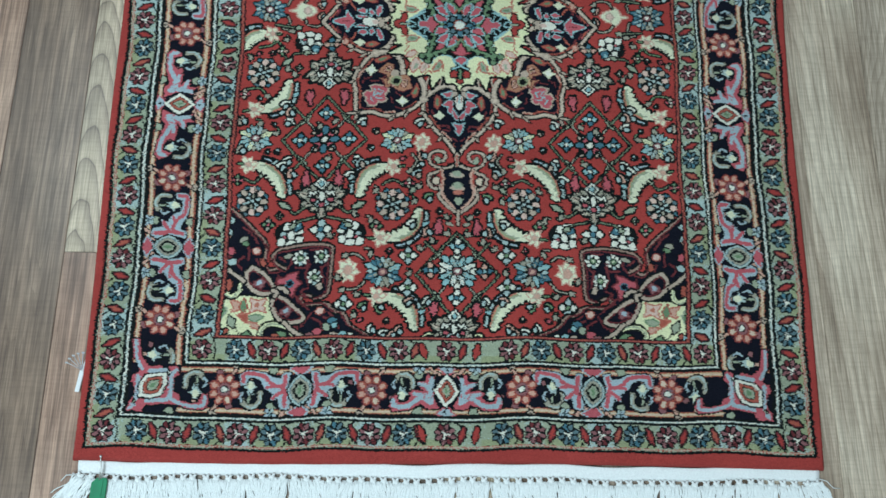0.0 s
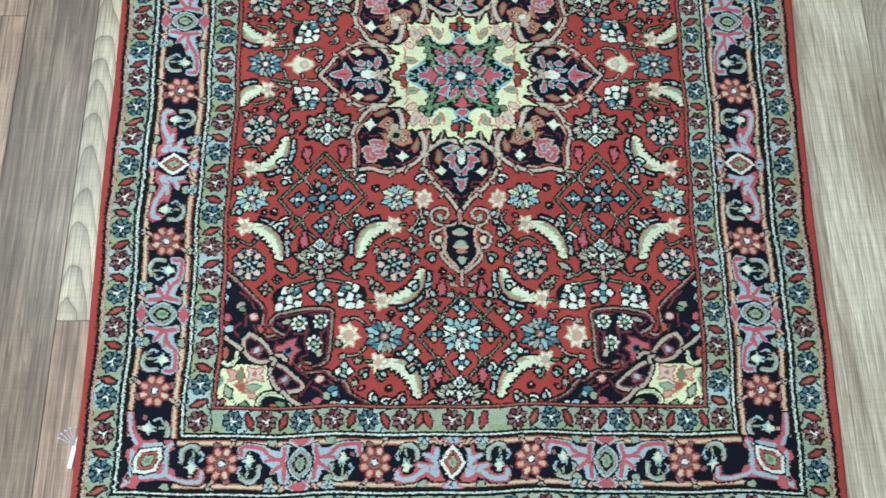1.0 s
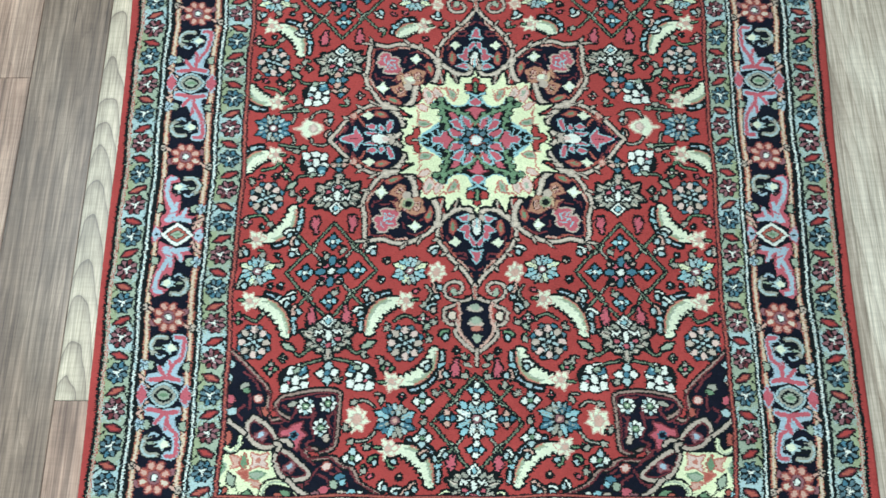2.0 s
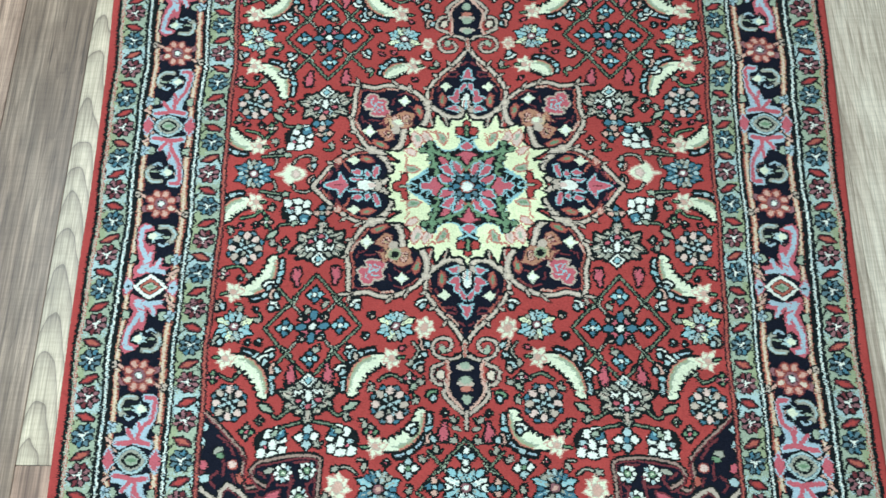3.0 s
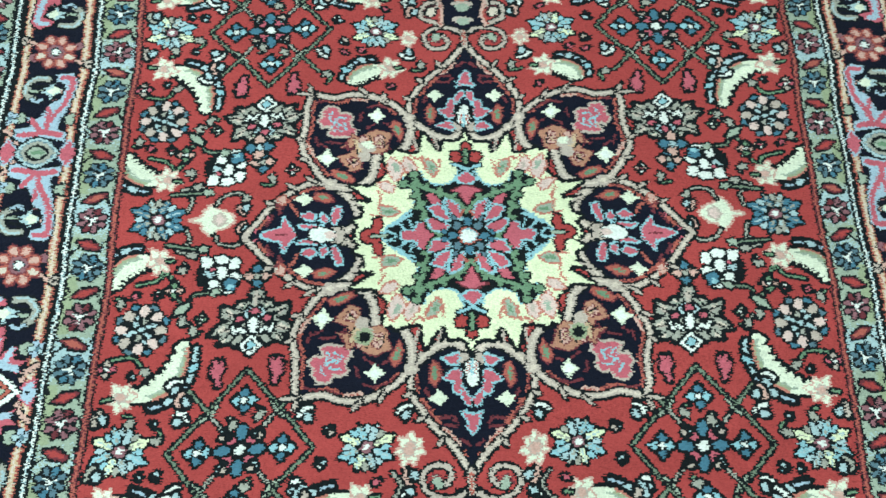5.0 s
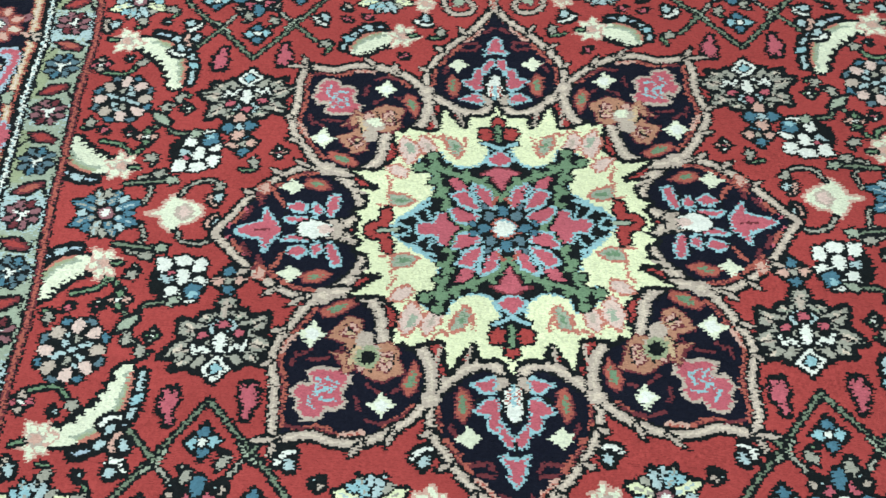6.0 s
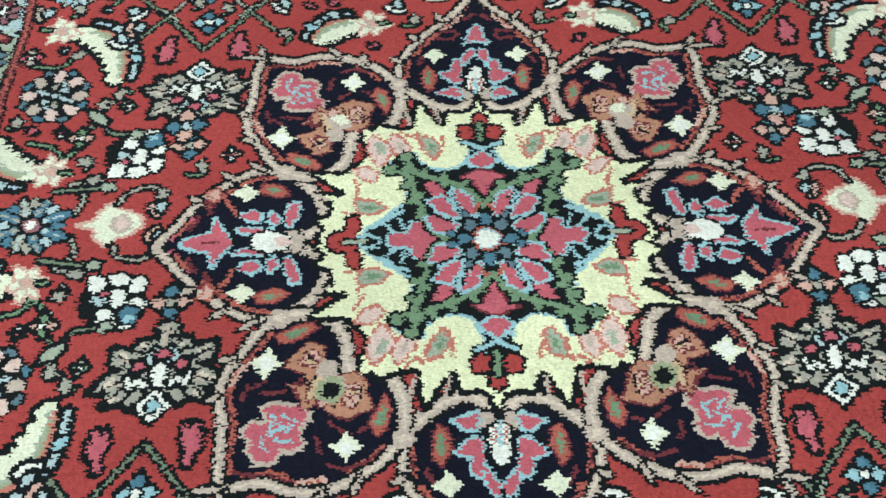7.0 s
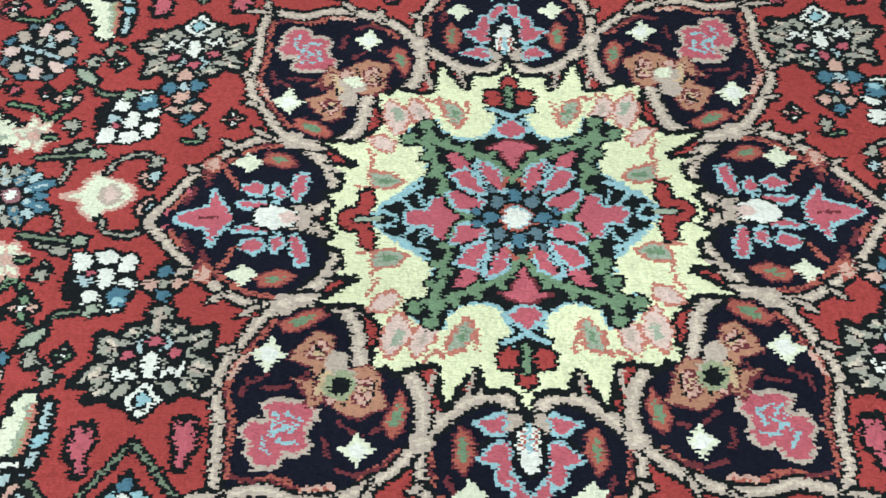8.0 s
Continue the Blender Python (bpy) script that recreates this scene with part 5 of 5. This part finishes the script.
RIM = ((18, 12), (19, -5), (11, -15), (-14, -19), (-15, -5), (-8, 9), (4, 13))
for g, dye in ((1.08, BLACK), (0.96, IVORY), (0.72, BLACK), (0.66, RUST), (0.46, BLACK), (0.38, SAGE), (0.2, GREEN)):
    hook.fill([(2 + g * (x - 2), -3 + g * (y + 3)) for x, y in RIM], dye)

# ---- pile meshes ----
PILE = 0.012


def to_world(x, y):
    """Design (mm) to the floor (m): the rug widens a little towards its far end and its sides wave slightly."""
    xm = -0.001 - 0.007 * (y / 579.0) ** 2 - 0.005 * np.clip((np.abs(x) - 285) / 60, 0, 1) * (1 - (np.minimum(np.abs(y), 579) / 579.0) ** 2) + x / 444.0 * (0.447 + np.where(y < 0, 0.02, 0.04) * y / 1000) + 0.0016 * np.sin(y / 95.0) * np.abs(x) / 444.0
    ym = y / 1000 + 0.002 * np.sin(x / 120.0 + 0.5) * (np.abs(y) / 579.0) ** 2
    return xm, ym


line_x = -HALF + np.arange(COLS + 1) * (2 * HALF / COLS)
line_y = LOW + np.arange(ROWS_Y + 1) * ((HIGH - LOW) / ROWS_Y)
vx, vy = np.meshgrid(line_x, line_y)
vx = vx + dice.uniform(-0.4, 0.4, vx.shape)
vy = vy + dice.uniform(-0.25, 0.25, vy.shape)
edge_gap = np.minimum(HALF - np.abs(np.meshgrid(line_x, line_y)[0]), np.minimum(vy - LOW, HIGH - vy))
sunk = np.isin(DYE, (BLACK, NAVY)) * 0.0007
padded = np.pad(sunk, 1, mode="edge")
sunk_v = (padded[:-1, :-1] + padded[1:, :-1] + padded[:-1, 1:] + padded[1:, 1:]) / 4
wavy = 0.0007 * np.sin(vx / 83.0 + 0.7) * np.sin(vy / 120.0) + 0.0003 * np.sin(vx / 23.0 + vy / 31.0)
vz = PILE - sunk_v + wavy + dice.uniform(-0.00045, 0.00045, vx.shape)
round_off = np.clip(1 - edge_gap / 6.0, 0, 1)
vz = vz * np.sqrt(np.clip(1 - round_off ** 2, 0.012, 1))
wx, wy = to_world(vx, vy)
POINTS = np.stack((wx, wy, vz), -1).reshape(-1, 3)
ri, ci = np.meshgrid(np.arange(ROWS_Y), np.arange(COLS), indexing="ij")
base = ri * (COLS + 1) + ci
QUADS = np.stack((base, base + 1, base + COLS + 2, base + COLS + 1), -1)

RUG = new("rug")
tagged(RUG, "red hand-knotted wool rug with cream star medallion and navy flower border", "rug")


def pile(name, mask, label):
    quads = QUADS[mask]
    used, back = np.unique(quads.ravel(), return_inverse=True)
    me = bpy.data.meshes.new(name)
    me.vertices.add(len(used))
    me.vertices.foreach_set("co", POINTS[used].ravel().astype(np.float32))
    me.loops.add(quads.size)
    me.loops.foreach_set("vertex_index", back.astype(np.int32))
    me.polygons.add(len(quads))
    me.polygons.foreach_set("loop_start", np.arange(0, quads.size, 4, dtype=np.int32))
    me.polygons.foreach_set("material_index", DYE[mask].astype(np.int32))
    me.polygons.foreach_set("use_smooth", np.ones(len(quads), dtype=bool))
    for m in WOOL:
        me.materials.append(m)
    me.update(calc_edges=True)
    ob = new(name, me)
    ob.parent = RUG
    tagged(ob, label)


def within(f, pts):
    m = np.zeros(DYE.shape, bool)
    idx = f.near(pts, 1)
    k = f.inside(idx, pts)
    m[idx[0][k], idx[1][k]] = True
    return m


in_medal = within(med, [(190, -1), (172, 26), (150, 46), (122, 58), (146, 90), (150, 150), (92, 150), (56, 134), (44, 150), (0, 198), (-1, -1)]) & (RING < 1)
in_corner = within(fld, CORNER + [(300, 460)]) & (RING < 1)
pile("medallion", in_medal, "cream star medallion with navy lobes and pink flowers")
for name, part_mask in (("corner_piece", (spot_x < 0) & (spot_y < MID)), ("corner_piece", (spot_x >= 0) & (spot_y < MID)), ("corner_piece", (spot_x < 0) & (spot_y >= MID)), ("corner_piece", (spot_x >= 0) & (spot_y >= MID))):
    pile(name, in_corner & part_mask & ~in_medal, "navy and cream corner piece with looped tan vine")
pile("field", (RING < 1) & ~in_medal & ~in_corner, "brick red field with flowers and curved pale leaves")
pile("inner_border", (RING >= 1) & (RING < 4), "sage green guard band with small red and blue flowers")
pile("main_border", (RING >= 4) & (RING < 5), "navy border with peach rosettes and diamond motifs")
pile("outer_border", (RING >= 5) & (RING < 8), "sage green guard band with red and blue flowers")
pile("edging", RING >= 8, "plain brick red wool edging")
bm = bmesh.new()
box(bm, -0.435, 0.427, -0.574, 0.608, 0.0005, 0.003)
part("backing", bm, JUTE, RUG, "coarse woven backing of the rug")

# ---- fringe at both ends ----
def web(name, y_in, y_out):
    """The flat-woven white cotton end, slightly uneven along its outer edge."""
    bm = bmesh.new()
    n, rows = 150, 7
    grid = []
    for j in range(rows + 1):
        line = []
        for i in range(n + 1):
            x = -0.442 + 0.87 * i / n
            if y_in > 0:
                x = -0.459 + 0.912 * i / n
            wob = 0.0014 * math.sin(x * 21) + 0.0009 * math.sin(x * 57 + 1)
            y = y_in + (y_out - y_in) * j / rows + wob
            z = 0.0045 - 0.0016 * (j / rows) + 0.0006 * math.sin(x * 130 + j) * (0 < j < rows)
            line.append(bm.verts.new((x, y, z if j < rows else 0.0016)))
        grid.append(line)
    for a, b in zip(grid, grid[1:]):
        for i in range(n):
            q = (a[i], a[i + 1], b[i + 1], b[i])
            bm.faces.new(q if y_out > y_in else q[::-1]).smooth = True
    edge = bmesh.ops.extrude_face_region(bm, geom=bm.faces[:])
    for v in edge["geom"]:
        if isinstance(v, bmesh.types.BMVert):
            v.co.z = 0.0004
    bmesh.ops.recalc_face_normals(bm, faces=bm.faces)
    return part(name, bm, COTTON, RUG, "flat-woven white cotton end of the rug")


web("woven_end", -0.578, -0.5935)
web("woven_end", 0.6125, 0.6275)


def tassel_mesh(seed):
    r = random.Random(seed)
    bm = bmesh.new()
    bmesh.ops.create_uvsphere(bm, u_segments=8, v_segments=5, radius=1, matrix=Matrix.Translation((0, -0.004, 0.0034)) @ Matrix.Diagonal((0.0042, 0.0034, 0.003, 1)))
    tube(bm, [(-0.0035, 0.001, 0.003), (-0.001, -0.003, 0.0042)], 0.0016, 5)
    tube(bm, [(0.0035, 0.001, 0.003), (0.001, -0.003, 0.0042)], 0.0016, 5)
    lean = r.uniform(-0.011, 0.011)
    clumps = [r.uniform(-0.006, 0.006) for k in range(3)]
    for k in range(34):
        x0 = r.uniform(-0.0062, 0.0062)
        spread = lean + clumps[k % 3] + x0 * r.uniform(0.1, 0.9) + r.uniform(-0.003, 0.003)
        length = r.uniform(0.042, 0.062)
        sway = r.uniform(-0.0045, 0.0045)
        pts = []
        for j in range(8):
            t = j / 7
            pts.append((x0 + spread * t ** 1.3 + sway * math.sin(4.2 * t + k), -0.005 - length * t, 0.0012 + 0.0026 * (1 - t) + r.uniform(0, 0.0012)))
        tube(bm, pts, 0.0009, 4, 0.7)
    for f in bm.faces:
        f.smooth = True
    me = bpy.data.meshes.new("tassel")
    bm.to_mesh(me)
    bm.free()
    me.materials.append(COTTON)
    return me


TASSELS = [tassel_mesh(s) for s in range(9)]
toss = random.Random(3)
for y, half, mid, turn in ((-0.5935, 0.43, -0.0075, 0), (0.6275, 0.45, -0.003, 180)):
    for k in range(67):
        f = -1 + 2 * k / 66
        ob = new("tassel", TASSELS[toss.randrange(9)])
        x = mid + half * f + toss.uniform(-0.0015, 0.0015)
        wob = 0.0014 * math.sin(x * 21) + 0.0009 * math.sin(x * 57 + 1)
        fan = (34 if f > 0 else 22) * max(0, abs(f) - 0.9) / 0.1 * (1 if f > 0 else -1) + toss.uniform(-9, 9)
        ob.matrix_world = pose(x, y + wob, 0, 0, 0, turn + (fan if turn == 0 else -fan)) @ Matrix.Diagonal((1, 0.72 if abs(f) > 0.94 else 1 - 0.12 * toss.random(), 1, 1))
        ob.parent = RUG

# loose threads at the corner
for x, y, a in ((-0.437, -0.59, 200), (-0.441, -0.597, 225), (0.428, -0.59, -30)):
    bm = bmesh.new()
    tube(bm, [(0, 0, 0.003), (0.008, 0.002, 0.004), (0.018, -0.001, 0.003), (0.026, 0.003, 0.0015)], 0.0006, 4)
    ob = part("loose_thread", bm, COTTON, RUG)
    ob.matrix_world = pose(x, y, 0, 0, 0, a)

# ---- green tag on a safety pin, at the corner of the fringe ----
tag_root = tagged(new("price_tag"), "green plastic tag pinned to the white fringe of the rug", "tag")
tag_root.matrix_world = pose(-0.414, -0.598, 0.0075, 3, 0, -4)
bm = bmesh.new()
outline = [(-0.0085, -0.006), (-0.003, 0.0), (0.0075, 0.001), (0.01, -0.002), (0.0105, -0.05), (-0.007, -0.05)]
face = bm.faces.new([bm.verts.new((x, y, 0)) for x, y in outline][::-1])
top = bmesh.ops.extrude_face_region(bm, geom=[face])
for v in top["geom"]:
    if isinstance(v, bmesh.types.BMVert):
        v.co.z = 0.0016
        v.co.x *= 0.96
bmesh.ops.recalc_face_normals(bm, faces=bm.faces)
bmesh.ops.bevel(bm, geom=bm.edges[:], offset=0.0004, segments=2, affect="EDGES")
body = part("tag_body", bm, GREEN_PLASTIC, tag_root, "folded green plastic tag")
bm = bmesh.new()
box(bm, 0.0042, 0.0052, -0.0495, -0.002, 0.0016, 0.0022, 0.0002)
part("tag_fold", bm, GREEN_PLASTIC, tag_root)
bm = bmesh.new()
tube(bm, [(0.0005, -0.002, 0.0016), (0.0, 0.008, 0.002), (-0.0008, 0.016, 0.0032), (-0.0012, 0.0245, 0.0045)], 0.0008, 6)
tube(bm, [(0.0022, -0.001, 0.0016), (0.0018, 0.006, 0.002), (0.0008, 0.012, 0.0028), (-0.0006, 0.02, 0.004)], 0.0006, 6)
bmesh.ops.create_uvsphere(bm, u_segments=8, v_segments=6, radius=0.0016, matrix=Matrix.Translation((-0.0012, 0.0245, 0.0045)))
part("safety_pin", bm, STEEL, tag_root, "thin steel safety pin")

# ---- stub of a hang tag at the side of the rug: white strip and clear nylon barbs ----
stub = tagged(new("tag_fastener"), "white tag strip with clear nylon barbs beside the rug", "tag fastener")
stub.matrix_world = pose(-0.4525, -0.488, 0.004, 0, 0, -7)
bm = bmesh.new()
box(bm, -0.0032, 0.0022, -0.012, 0.014, 0, 0.0014, 0.0005)
part("strip", bm, WHITE_PLASTIC, stub, "flat white plastic strip")
bm = bmesh.new()
tube(bm, [(0, 0.013, 0.0008), (0.001, 0.022, 0.0016), (0.003, 0.03, 0.003)], 0.0013, 6)
part("stem", bm, WHITE_PLASTIC, stub)
for k in range(5):
    a = radians(104 + k * 16)
    bm = bmesh.new()
    end = (0.002 + 0.021 * math.cos(a), 0.016 + 0.019 * math.sin(a), 0.004 + 0.0006 * k)
    tube(bm, [(0.001, 0.013, 0.001), (end[0] * 0.5, 0.0145 + (end[1] - 0.0145) * 0.5, 0.004), end], 0.00055, 5)
    box(bm, end[0] - 0.0018, end[0] + 0.0018, end[1] - 0.001, end[1] + 0.001, end[2] - 0.0004, end[2] + 0.0008, 0.0003)
    part("barb", bm, CLEAR_NYLON, stub)
